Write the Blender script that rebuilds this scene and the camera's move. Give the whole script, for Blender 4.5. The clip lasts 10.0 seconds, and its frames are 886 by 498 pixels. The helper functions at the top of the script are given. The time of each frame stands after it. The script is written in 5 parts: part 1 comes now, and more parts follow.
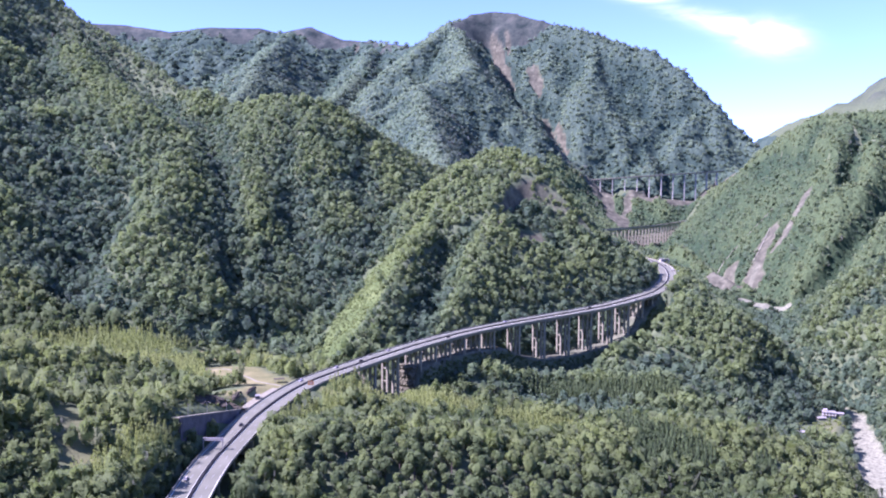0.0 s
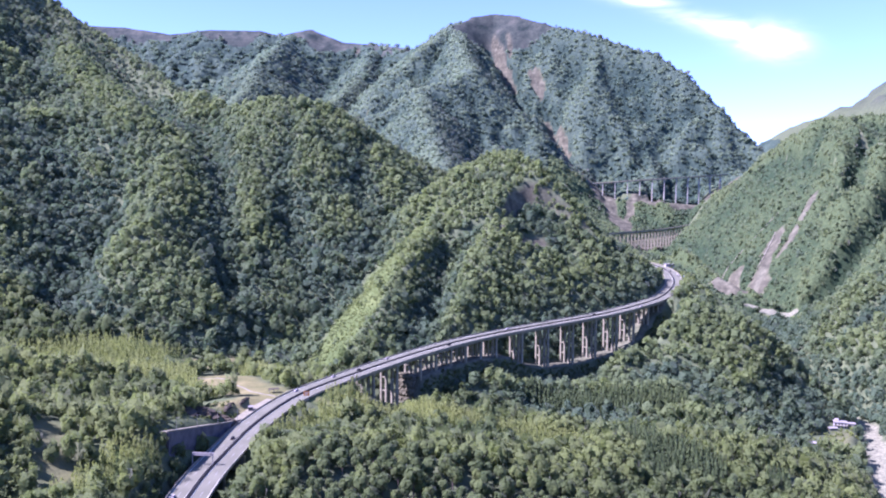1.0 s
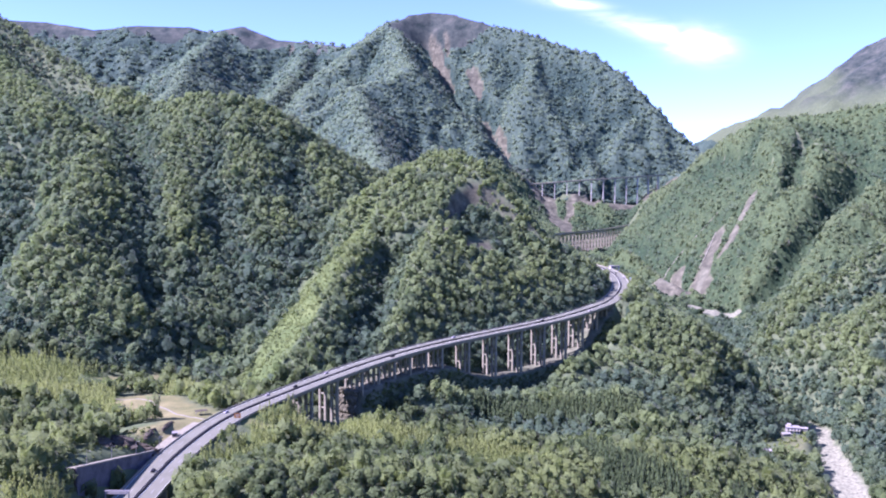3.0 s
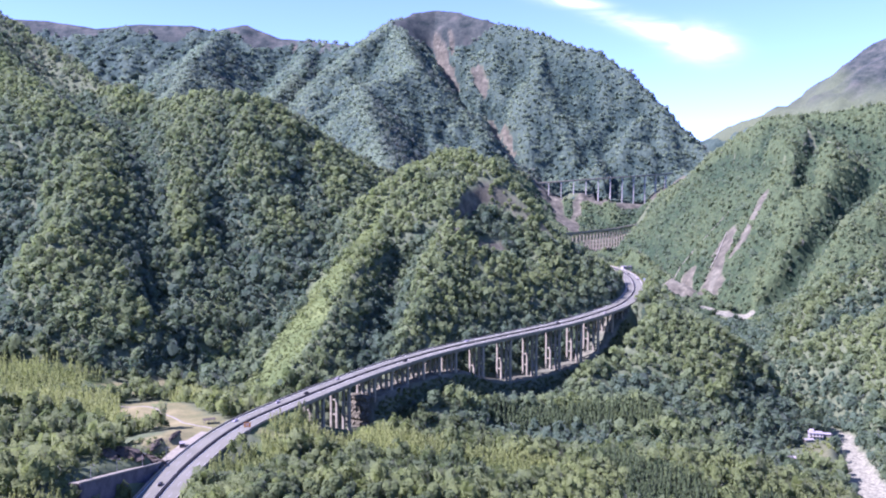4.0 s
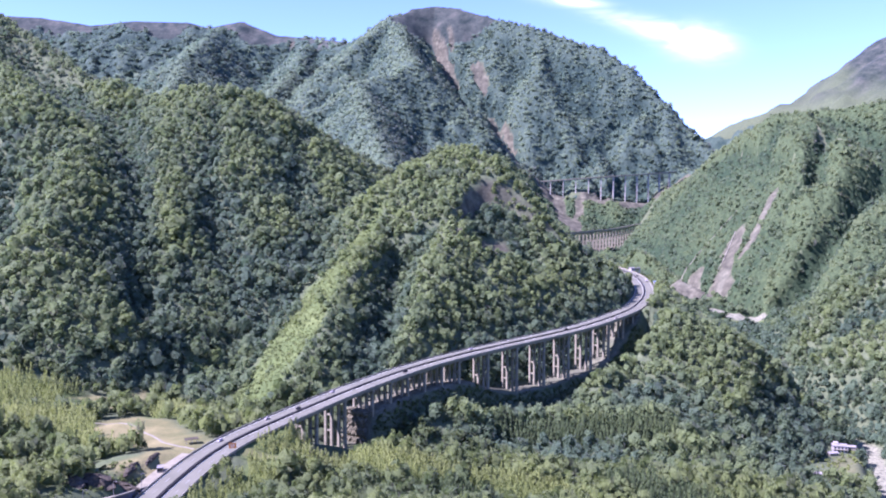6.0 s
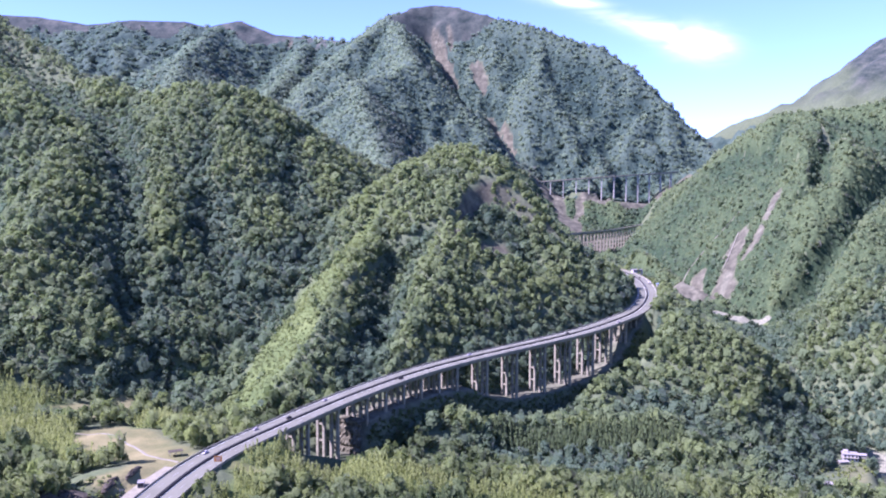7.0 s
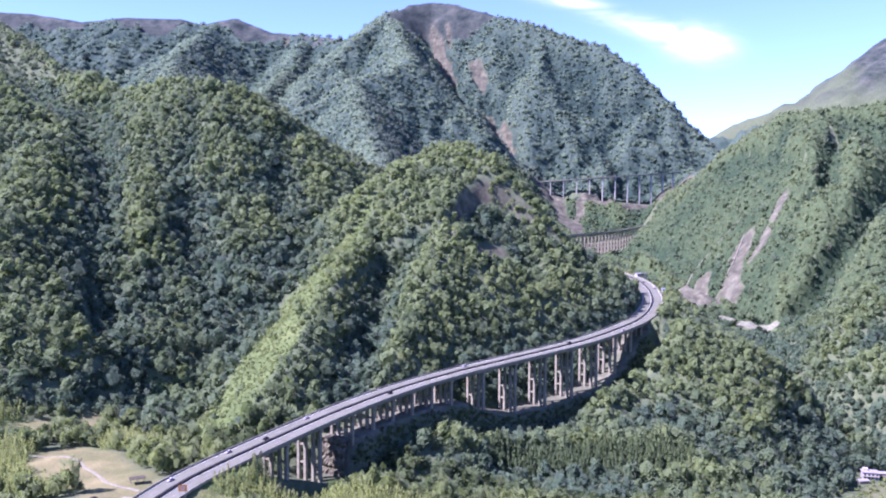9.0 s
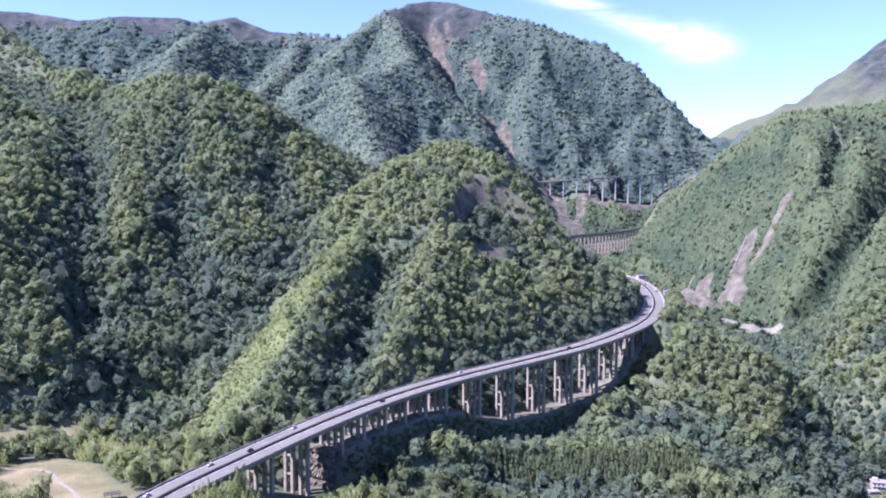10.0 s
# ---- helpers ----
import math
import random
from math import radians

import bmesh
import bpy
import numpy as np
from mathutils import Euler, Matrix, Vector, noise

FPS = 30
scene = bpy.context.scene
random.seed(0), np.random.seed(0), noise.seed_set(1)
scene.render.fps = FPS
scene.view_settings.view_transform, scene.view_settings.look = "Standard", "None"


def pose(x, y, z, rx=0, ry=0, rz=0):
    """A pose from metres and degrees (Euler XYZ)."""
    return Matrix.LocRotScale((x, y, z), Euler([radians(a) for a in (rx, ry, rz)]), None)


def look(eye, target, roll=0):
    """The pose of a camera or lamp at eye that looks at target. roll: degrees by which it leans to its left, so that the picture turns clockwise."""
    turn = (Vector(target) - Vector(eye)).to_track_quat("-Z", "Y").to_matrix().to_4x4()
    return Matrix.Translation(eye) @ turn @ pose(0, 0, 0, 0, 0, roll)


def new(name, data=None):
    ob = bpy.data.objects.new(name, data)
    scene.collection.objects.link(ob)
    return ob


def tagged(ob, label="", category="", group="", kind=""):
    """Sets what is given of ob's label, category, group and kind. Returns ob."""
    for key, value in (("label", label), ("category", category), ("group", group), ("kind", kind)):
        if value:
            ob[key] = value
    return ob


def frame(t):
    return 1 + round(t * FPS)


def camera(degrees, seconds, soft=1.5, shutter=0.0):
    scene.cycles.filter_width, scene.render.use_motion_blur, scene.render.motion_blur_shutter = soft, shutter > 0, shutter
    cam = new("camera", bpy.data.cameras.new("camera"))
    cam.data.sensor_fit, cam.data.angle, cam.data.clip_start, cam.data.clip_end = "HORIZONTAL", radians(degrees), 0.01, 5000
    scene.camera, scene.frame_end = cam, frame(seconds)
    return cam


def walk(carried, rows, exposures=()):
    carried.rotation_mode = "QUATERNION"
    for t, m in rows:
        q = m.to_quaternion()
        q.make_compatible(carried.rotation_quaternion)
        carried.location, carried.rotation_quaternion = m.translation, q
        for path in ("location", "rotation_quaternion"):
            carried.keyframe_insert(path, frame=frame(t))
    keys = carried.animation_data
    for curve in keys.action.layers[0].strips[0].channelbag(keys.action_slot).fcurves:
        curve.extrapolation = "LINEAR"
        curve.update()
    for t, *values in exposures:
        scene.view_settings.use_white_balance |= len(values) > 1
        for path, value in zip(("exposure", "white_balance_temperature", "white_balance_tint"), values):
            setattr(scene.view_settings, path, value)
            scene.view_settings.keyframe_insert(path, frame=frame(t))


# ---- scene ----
cam = camera(55.29, 10.0, soft=1.9)
PATH = [
    (0.0, 24.34, -108.61, 244.29, 86.045, -0.237, 4.076),
    (0.5, 23.7, -96.89, 244.17, 86.215, -0.256, 4.126),
    (1.0, 22.73, -84.58, 244.25, 86.279, -0.303, 4.141),
    (1.5, 21.5, -72.23, 244.72, 86.319, -0.427, 3.125),
    (2.0, 19.7, -59.86, 244.47, 86.391, -0.528, 0.972),
    (3.5, 9.82, -24.16, 245.22, 86.301, -0.092, -0.187),
    (4.0, 3.6, -11.9, 245.2, 86.284, -0.047, -0.032),
    (4.5, 0.01, -0.0, 244.99, 86.291, -0.001, 0.0),
    (5.0, -1.16, 12.19, 244.94, 86.257, -0.043, -0.091),
    (5.5, -0.48, 24.55, 244.97, 86.212, -0.017, -0.111),
    (7.0, 2.16, 62.54, 244.77, 86.241, -0.024, -0.163),
    (7.5, 3.41, 74.02, 245.15, 86.245, -0.021, -0.164),
    (8.0, 4.27, 86.53, 244.88, 86.256, -0.067, -0.202),
    (8.5, 5.67, 98.74, 244.88, 86.268, -0.084, -0.193),
    (9.0, 7.07, 111.15, 244.86, 86.254, -0.144, -0.198),
    (9.5, 8.6, 123.73, 244.59, 86.255, -0.172, -0.204),
    (10.0, 10.86, 136.02, 244.49, 86.273, -0.218, -0.207),
]
walk(cam, [(t, pose(*p)) for t, *p in PATH], [(0.0, 1.78, 5150, 61), (10.0, 1.78, 5150, 61)])

# ---- daylight ----
SUN_FROM = Vector((-0.64, -0.2, 0.74)).normalized()
sun_data = bpy.data.lights.new("sun", "SUN")
sun_data.energy, sun_data.angle, sun_data.color = 4.6, radians(0.53), (1.0, 0.91, 0.76)
sun = new("sun", sun_data)
sun.matrix_world = look(SUN_FROM * 3000, (0, 0, 0))
world = bpy.data.worlds.new("sky")
scene.world = world
world.use_nodes = True
wn, wl = world.node_tree.nodes, world.node_tree.links
sky = wn.new("ShaderNodeTexSky")
sky.sky_type, sky.sun_disc = "NISHITA", False
sky.sun_elevation = math.asin(SUN_FROM.z)
sky.sun_rotation = math.atan2(SUN_FROM.x, SUN_FROM.y)
sky.altitude, sky.air_density, sky.dust_density, sky.ozone_density = 4000, 1.0, 0.0, 4.0


def sky_math(op, a, b=None):
    x = wn.new("ShaderNodeMath")
    x.operation = op
    for s, v in zip(x.inputs, (a, b)):
        if isinstance(v, (int, float)):
            s.default_value = v
        elif v is not None:
            wl.new(v, s)
    return x.outputs[0]


# one bright fair-weather cloud with a wisp beside it, over the far valley
split = wn.new("ShaderNodeSeparateXYZ")
wl.new(wn.new("ShaderNodeTexCoord").outputs["Generated"], split.inputs[0])
ahead = sky_math("MAXIMUM", split.outputs[1], 0.05)
across, up = sky_math("DIVIDE", split.outputs[0], ahead), sky_math("DIVIDE", split.outputs[2], ahead)
flat = wn.new("ShaderNodeCombineXYZ")
wl.new(sky_math("MULTIPLY", across, 9.0), flat.inputs[0])
wl.new(sky_math("MULTIPLY", up, 26.0), flat.inputs[1])
fleece = wn.new("ShaderNodeTexNoise")
fleece.inputs["Scale"].default_value, fleece.inputs["Detail"].default_value, fleece.inputs["Distortion"].default_value = 2.2, 8.0, 1.0
wl.new(flat.outputs[0], fleece.inputs["Vector"])
puffs = None
for cx, cy, wx, wy, tilt, dense in ((0.298, 0.176, 0.034, 0.016, -0.1, 1.0), (0.262, 0.187, 0.045, 0.011, -0.25, 0.8), (0.225, 0.199, 0.045, 0.008, -0.2, 0.5), (0.15, 0.223, 0.035, 0.006, -0.1, 0.6)):
    dx = sky_math("SUBTRACT", across, cx)
    dy = sky_math("SUBTRACT", sky_math("SUBTRACT", up, cy), sky_math("MULTIPLY", dx, tilt))
    r = sky_math("ADD", sky_math("POWER", sky_math("DIVIDE", dx, wx), 2.0), sky_math("POWER", sky_math("DIVIDE", dy, wy), 2.0))
    puff = sky_math("MULTIPLY", sky_math("EXPONENT", sky_math("MULTIPLY", r, -1.0)), dense)
    puffs = puff if puffs is None else sky_math("MAXIMUM", puffs, puff)
veil = sky_math("MULTIPLY", puffs, sky_math("ADD", sky_math("MULTIPLY", fleece.outputs["Fac"], 2.2), -0.35))
veil = sky_math("MINIMUM", sky_math("MAXIMUM", veil, 0.0), 0.9)
blend = wn.new("ShaderNodeMix")
blend.data_type = "RGBA"
wl.new(veil, blend.inputs[0])
wl.new(sky.outputs[0], blend.inputs[6])
blend.inputs[7].default_value = (6.5, 6.8, 7.2, 1)
wl.new(blend.outputs[2], wn["Background"].inputs[0])
wn["Background"].inputs[1].default_value = 0.105

# ---- the lie of the land ----
def lattice(ix, iy, seed):
    h = (ix * 374761393 + iy * 668265263 + seed * 1442695041) & 0xFFFFFFFF
    h = ((h ^ (h >> 13)) * 1274126177) & 0xFFFFFFFF
    return ((h ^ (h >> 16)) & 0xFFFFFF) / 0xFFFFFF * 2.0 - 1.0


def value_noise(x, y, seed=0):
    ix, iy = np.floor(x).astype(np.int64), np.floor(y).astype(np.int64)
    u, v = x - ix, y - iy
    u, v = u * u * (3 - 2 * u), v * v * (3 - 2 * v)
    a, b = lattice(ix, iy, seed), lattice(ix + 1, iy, seed)
    c, d = lattice(ix, iy + 1, seed), lattice(ix + 1, iy + 1, seed)
    return (a * (1 - u) + b * u) * (1 - v) + (c * (1 - u) + d * u) * v


def fbm(x, y, size, octaves=4, seed=0, ridged=False):
    total, amp, norm = 0.0, 1.0, 0.0
    for n in range(octaves):
        s = 2.03 ** n / size
        w = value_noise(x * s + 17.3 * n, y * s - 9.1 * n, seed + n)
        total = total + amp * ((1 - 2 * np.abs(w)) if ridged else w)
        norm += amp
        amp *= 0.5
    return total / norm


def along(x, y, line):
    """Distance from a polyline in plan, the height on it at the nearest point, the side (+1: to its right) and the length gone."""
    best = np.full(np.shape(x), 1e9)
    height, side, gone = np.zeros(np.shape(x)), np.zeros(np.shape(x)), np.zeros(np.shape(x))
    start = 0.0
    for (ax, ay, az), (bx, by, bz) in zip(line, line[1:]):
        dx, dy = bx - ax, by - ay
        length = math.hypot(dx, dy)
        s = np.clip(((x - ax) * dx + (y - ay) * dy) / length ** 2, 0, 1)
        d = np.hypot(x - ax - s * dx, y - ay - s * dy)
        near = d < best
        best = np.where(near, d, best)
        height = np.where(near, az + s * (bz - az), height)
        side = np.where(near, np.sign((x - ax) * dy - (y - ay) * dx), side)
        gone = np.where(near, start + s * length, gone)
        start += length
    return best, height, side, gone


def smooth_line(line, step=12.0):
    """A Catmull-Rom curve through the corners of a polyline."""
    p = np.array([line[0], *line, line[-1]], float)
    out = []
    for a, b, c, d in zip(p, p[1:], p[2:], p[3:]):
        n = max(2, int(np.hypot(*(c - b)[:2]) / step))
        for k in range(n):
            t = k / n
            out.append(0.5 * (2 * b + (c - a) * t + (2 * a - 5 * b + 4 * c - d) * t * t + (3 * b - a - 3 * c + d) * t ** 3))
    out.append(p[-1])
    return [tuple(q) for q in out]


def deck_z(y):
    return 87 + 0.06 * (y - 530)


ROAD_PLAN = [(-118, 213), (-136, 272), (-146, 332), (-151, 383), (-151, 427), (-148, 487), (-134, 553), (-100, 619), (-60, 685), (-20, 739), (20, 781),
             (60, 817), (100, 852), (140, 889), (180, 936), (217, 990), (246, 1060), (264, 1132), (272, 1207), (266, 1270), (244, 1325), (205, 1370)]
ROAD = smooth_line([(x, y, deck_z(y)) for x, y in ROAD_PLAN])
RIVER = [(330, 420, -42), (352, 620, -24), (390, 750, -16), (428, 870, -9), (420, 925, -4), (398, 1000, 5), (394, 1085, 13), (425, 1200, 23), (515, 1430, 42),
         (480, 1560, 52), (470, 1750, 68), (440, 1950, 84), (420, 2100, 92), (500, 2330, 120)]
# slope at the crest, slope lower down, flat half-width, corners
RIDGES = {
    "left_high": (0.9, 0.88, 6, [(-2300, 1300, 1240), (-1500, 1500, 960), (-1027, 1531, 740), (-858, 1549, 601), (-702, 1497, 504), (-560, 1390, 423), (-480, 1320, 392)]),
    "left_face": (0.62, 0.62, 8, [(-858, 1549, 580), (-700, 1300, 462), (-600, 1190, 402), (-520, 1120, 362), (-440, 1058, 302)]),
    "left_face_b": (0.7, 0.7, 8, [(-1027, 1531, 720), (-850, 1200, 510), (-700, 980, 370), (-570, 810, 250), (-480, 710, 165)]),
    "left_main": (0.72, 0.72, 6, [(-480, 1320, 395), (-427, 1311, 380), (-365, 1270, 385), (-315, 1240, 388), (-270, 1260, 380), (-227, 1300, 356), (-171, 1400, 313), (-97, 1550, 276), (0, 1700, 230)]),
    "left_spur": (0.8, 0.8, 4, [(-440, 1058, 308), (-397, 950, 266), (-364, 815, 205), (-340, 745, 142), (-325, 690, 100)]),
    "left_spur_b": (0.75, 0.75, 4, [(-345, 1225, 386), (-358, 1150, 322), (-327, 1060, 268), (-306, 970, 220), (-272, 895, 156), (-250, 820, 120)]),
    "left_spur_c": (0.75, 0.75, 4, [(-285, 1250, 380), (-247, 1117, 276), (-215, 1030, 215), (-195, 950, 160)]),
    "knoll_spur": (0.8, 0.8, 3, [(8, 1140, 294), (-32, 1100, 276), (-68, 1072, 247), (-80, 1000, 198), (-90, 900, 172), (-106, 800, 138), (-113, 745, 116), (-138, 703, 76)]),
    "knoll_face": (0.72, 0.72, 4, [(8, 1140, 294), (15, 1000, 212), (-12, 870, 146), (-32, 775, 108)]),
    "knoll_right": (0.85, 0.85, 4, [(8, 1140, 294), (30, 1132, 295), (63, 1110, 280), (92, 1080, 231), (117, 1060, 174), (141, 1045, 138), (178, 1018, 112), (202, 1014, 112)]),
    "knoll_back": (0.7, 0.7, 4, [(20, 1138, 290), (40, 1300, 215), (60, 1450, 150)]),
    "knob": (0.55, 0.55, 5, [(228, 985, 112), (244, 945, 113), (295, 917, 92), (332, 901, 69), (363, 886, 48), (395, 870, 4)]),
    "terrace": (1.5, 1.5, 15, [(-66, 702, 77), (-6, 770, 74), (62, 842, 71), (108, 888, 75), (146, 926, 83), (184, 970, 98), (214, 1018, 108)]),
    "near_wood": (0.4, 0.4, 12, [(-118, 440, 79), (-60, 452, 75), (0, 478, 69), (60, 515, 52), (126, 589, 48), (210, 600, 38)]),
    "near_wood_b": (0.3, 0.3, 10, [(-112, 560, 80), (-92, 606, 70), (-40, 585, 66), (40, 600, 52)]),
    "mid_wood": (0.35, 0.35, 10, [(100, 790, 44), (185, 789, 46), (246, 813, 32)]),
    "field": (0.4, 0.4, 32, [(-168, 540, 86), (-190, 585, 87), (-218, 622, 84), (-275, 690, 76)]),
    "bank": (0.4, 0.4, 8, [(-430, 330, 165), (-300, 370, 128), (-245, 385, 108), (-212, 420, 97)]),
    "bank_b": (0.35, 0.35, 8, [(-440, 480, 150), (-338, 520, 113), (-285, 575, 97)]),
    "bank_c": (0.35, 0.35, 8, [(-440, 640, 112), (-345, 662, 90)]),
    "platform": (0.6, 0.6, 10, [(-205, 408, 99), (-196, 445, 99), (-186, 478, 92), (-178, 515, 87)]),
    "wall_foot": (0.8, 0.8, 8, [(-200, 390, 91), (-182, 388, 87), (-192, 360, 80)]),
    "right_main": (1.0, 0.95, 6, [(640, 2420, 250), (676, 2300, 287), (696, 2150, 337), (724, 2050, 377), (771, 1980, 415), (869, 1930, 424),
                                  (1000, 1880, 445), (1200, 1750, 510), (1500, 1500, 600), (1750, 1000, 640), (1700, 300, 600)]),
    "right_spur": (0.75, 0.75, 5, [(805, 1940, 412), (790, 1775, 370), (730, 1600, 255), (700, 1510, 195), (640, 1450, 120), (590, 1400, 75)]),
    "right_spur_b": (0.75, 0.75, 5, [(771, 1980, 415), (735, 1800, 345), (682, 1668, 290), (640, 1655, 232), (600, 1640, 176), (545, 1600, 98)]),
    "right_low": (0.75, 0.75, 5, [(1200, 1200, 420), (800, 1140, 255), (592, 1130, 163), (544, 1132, 140), (505, 1110, 104), (465, 1092, 72), (428, 1078, 40)]),
    "right_low_b": (0.75, 0.75, 5, [(1100, 900, 330), (700, 950, 200), (560, 985, 118), (505, 1000, 88), (468, 985, 60), (452, 935, 28)]),
    "right_near": (0.7, 0.7, 5, [(1200, 500, 330), (760, 700, 170), (540, 770, 40)]),
    "peak": (1.7, 1.0, 10, [(-285, 3000, 752), (-174, 3150, 876), (-100, 3220, 925), (-30, 3250, 940), (60, 3215, 925), (157, 3150, 886), (354, 3050, 806), (537, 2950, 730),
                            (620, 2880, 653), (729, 2780, 520), (805, 2720, 424), (847, 2650, 358), (900, 2550, 280)]),
    "peak_spur": (1.1, 1.1, 6, [(-174, 3150, 870), (-120, 2900, 740), (-78, 2683, 633), (-242, 2559, 560), (-349, 2506, 484), (-520, 2450, 420)]),
    "peak_spur_b": (0.9, 0.9, 6, [(-78, 2683, 633), (60, 2620, 495), (140, 2590, 340), (215, 2560, 258), (300, 2525, 205)]),
    "peak_spur_c": (0.8, 0.8, 6, [(-242, 2559, 560), (-180, 2200, 410), (-111, 1804, 292), (-20, 1650, 220)]),
    "peak_spur_d": (1.25, 1.25, 6, [(354, 3050, 800), (330, 2900, 650), (400, 2720, 410), (450, 2600, 255)]),
    "bench": (0.75, 0.75, 25, [(300, 2540, 238), (420, 2510, 226), (510, 2500, 220), (600, 2535, 214), (680, 2570, 262), (740, 2600, 305)]),
    "far_left": (0.95, 0.75, 6, [(-2700, 3900, 1120), (-2061, 4050, 1070), (-1849, 4050, 1060), (-1617, 4000, 1015), (-1399, 3980, 1031), (-1160, 3970, 1024),
                                 (-1056, 3970, 998), (-909, 3970, 1029), (-739, 3950, 961), (-576, 3900, 939), (-342, 3600, 867), (-174, 3150, 876)]),
    "far_left_spur": (0.7, 0.7, 6, [(-1000, 3970, 1000), (-976, 3336, 750), (-950, 2900, 540)]),
    "far_left_spur_b": (0.75, 0.75, 6, [(-576, 3900, 930), (-560, 3400, 730), (-620, 2900, 520)]),
    "far_right": (0.7, 0.7, 6, [(1180, 4250, 465), (1304, 4200, 520), (1399, 4150, 583), (1565, 4080, 632), (1690, 4050, 650), (1790, 4030, 740), (1890, 3980, 820), (2022, 3950, 945), (2500, 3700, 1180)]),
    "behind": (0.5, 0.5, 40, [(-1500, -900, 420), (-500, -1000, 300), (500, -1100, 280), (1600, -800, 480)]),
}

# water-worn gullies: depth, half-width, line in plan
GULLIES = [(9, 36, [(470, 1970), (515, 2075), (570, 2200)]), (16, 30, [(66, 1040), (80, 1024), (72, 1000)]), (7, 20, [(-34, 960), (-46, 900), (-62, 800), (-84, 740)]), (8, 17, [(52, 1000), (62, 960), (50, 890), (36, 840)]), (10, 12, [(88, 1035), (104, 1000), (110, 950)]),
           (9, 20, [(-440, 1180), (-385, 1090), (-350, 1000), (-310, 890), (-268, 800)]), (9, 15, [(-300, 1190), (-284, 1090), (-262, 990), (-232, 920)]), (10, 16, [(-560, 1050), (-470, 960), (-425, 830), (-400, 740)]), (9, 14, [(-190, 1230), (-180, 1120), (-160, 1030)]),
           (55, 20, [(800, 1815), (757, 1740), (716, 1652), (670, 1636), (630, 1620)]), (48, 22, [(860, 1680), (787, 1612), (671, 1486), (627, 1454), (576, 1422)]),
           (16, 18, [(640, 1180), (532, 1120), (489, 1114), (458, 1102)]), (16, 18, [(760, 1940), (690, 1840), (620, 1790)]), 
           (46, 34, [(-25, 3130), (0, 3060), (60, 2940), (130, 2840), (190, 2750), (240, 2640)]), (26, 26, [(120, 3080), (130, 2990), (180, 2860), (220, 2760)]), (14, 26, [(480, 2960), (500, 2800), (540, 2640)]),
           (26, 24, [(-300, 2950), (-210, 2780), (-160, 2640)])]

BLUFF = [(-100, 775, 0), (-88, 860, 0), (-80, 915, 0), (-58, 968, 0), (-25, 995, 0), (12, 1012, 0), (32, 1062, 0), (52, 1078, 0), (85, 1078, 0), (118, 1062, 0)]


def bare_land(x, y):
    """Height of the ground before the road was cut into it."""
    wx = x + 9 * fbm(x, y, 130, 3, 11)
    wy = y + 9 * fbm(x, y, 130, 3, 23)
    d, z, _, _ = along(wx, wy, RIVER)
    floor = z + 0.18 * np.maximum(d - 9, 0) * (1 + np.clip((y - 1200) / 1200, 0, 1.2))
    floor = np.minimum(floor, z + 130)
    k = 7.0
    spread = 1 + 0.2 * fbm(x, y, 150, 4, 5, True) + 0.08 * fbm(x, y, 45, 2, 6)
    top = floor.copy()
    tents = [floor]
    for slope, tail, flat, line in RIDGES.values():
        tent = None
        for part_line in zip(line, line[1:]):
            d, z, _, _ = along(wx, wy, part_line)
            d = np.maximum(np.hypot(d, 8) - 8 - flat, 0) * spread
            rise = z - tail * d - (slope - tail) * 200 * (1 - np.exp(-d / 200))
            tent = rise if tent is None else np.maximum(tent, rise)
        tents.append(tent)
        top = np.maximum(top, tent)
    total = sum(np.exp(np.maximum(t - top, -60) / k) for t in tents)
    h = top + k * np.log(total) - 2
    rise = np.clip((top - floor) / 60, 0, 1)
    far = np.clip((y - 1900) / 900, 0, 1)
    crest = np.clip(np.minimum(along(x, y, RIDGES["peak"][3])[0], along(x, y, RIDGES["far_left"][3])[0]) / 130, 0.12, 1)
    # the hollow behind the knoll and the side valley that opens beyond it
    h = h - 34 * np.exp(-((x - 166) / 44) ** 2 - ((y - 1090) / 55) ** 2) - 34 * np.exp(-((x - 388) / 44) ** 2 - ((y - 1965) / 95) ** 2)
    h = h + rise * 4 * (1 - far) * fbm(x, y, 110, 4, 41, True) + rise * 15 * far * crest * fbm(x, y, 260, 4, 42, True) + 1.2 * fbm(x, y, 22, 3, 71)
    for depth, half, line in GULLIES:
        h = h - depth * np.exp(-(along(wx, wy, [(a, b, 0) for a, b in line])[0] / half) ** 2)
    # the bluff across the knoll: bright slope above, dark steep wood and bare cliffs below
    d, _, side, gone = along(wx, wy, BLUFF)
    depth = np.interp(gone, [0, 120, 260, 320, 350, 430, 470], [1, 5, 8, 18, 28, 22, 7])
    h = np.where(d < 200, h - depth * np.where(side > 0, np.clip(d / 9, 0, 1) * np.exp(-np.maximum(d - 9, 0) / 45), 0) + 3.5 * np.exp(-d / 30), h)
    d, z, _, _ = along(x, y, RIVER)
    bed = np.clip((d - 9) / 9, 0, 1)
    h = np.where(d < 250, np.minimum(h, z + 2 + 1.0 * np.maximum(d - 10, 0)), h)
    return np.where(d < 22, (z - 1.5 + 0.5 * fbm(x, y, 6, 2, 3)) * (1 - bed) + h * bed, h)


# the road counted in metres from its start: height of the ground beneath the viaduct
UNDER_S = [395, 420, 435, 470, 488, 494, 530, 590, 625, 640, 680, 720, 760, 805, 840, 875, 905]
UNDER_Z = [84, 72, 66, 54, 56, 77, 79, 81, 79, 70, 60, 59, 61, 65, 76, 95, 108]


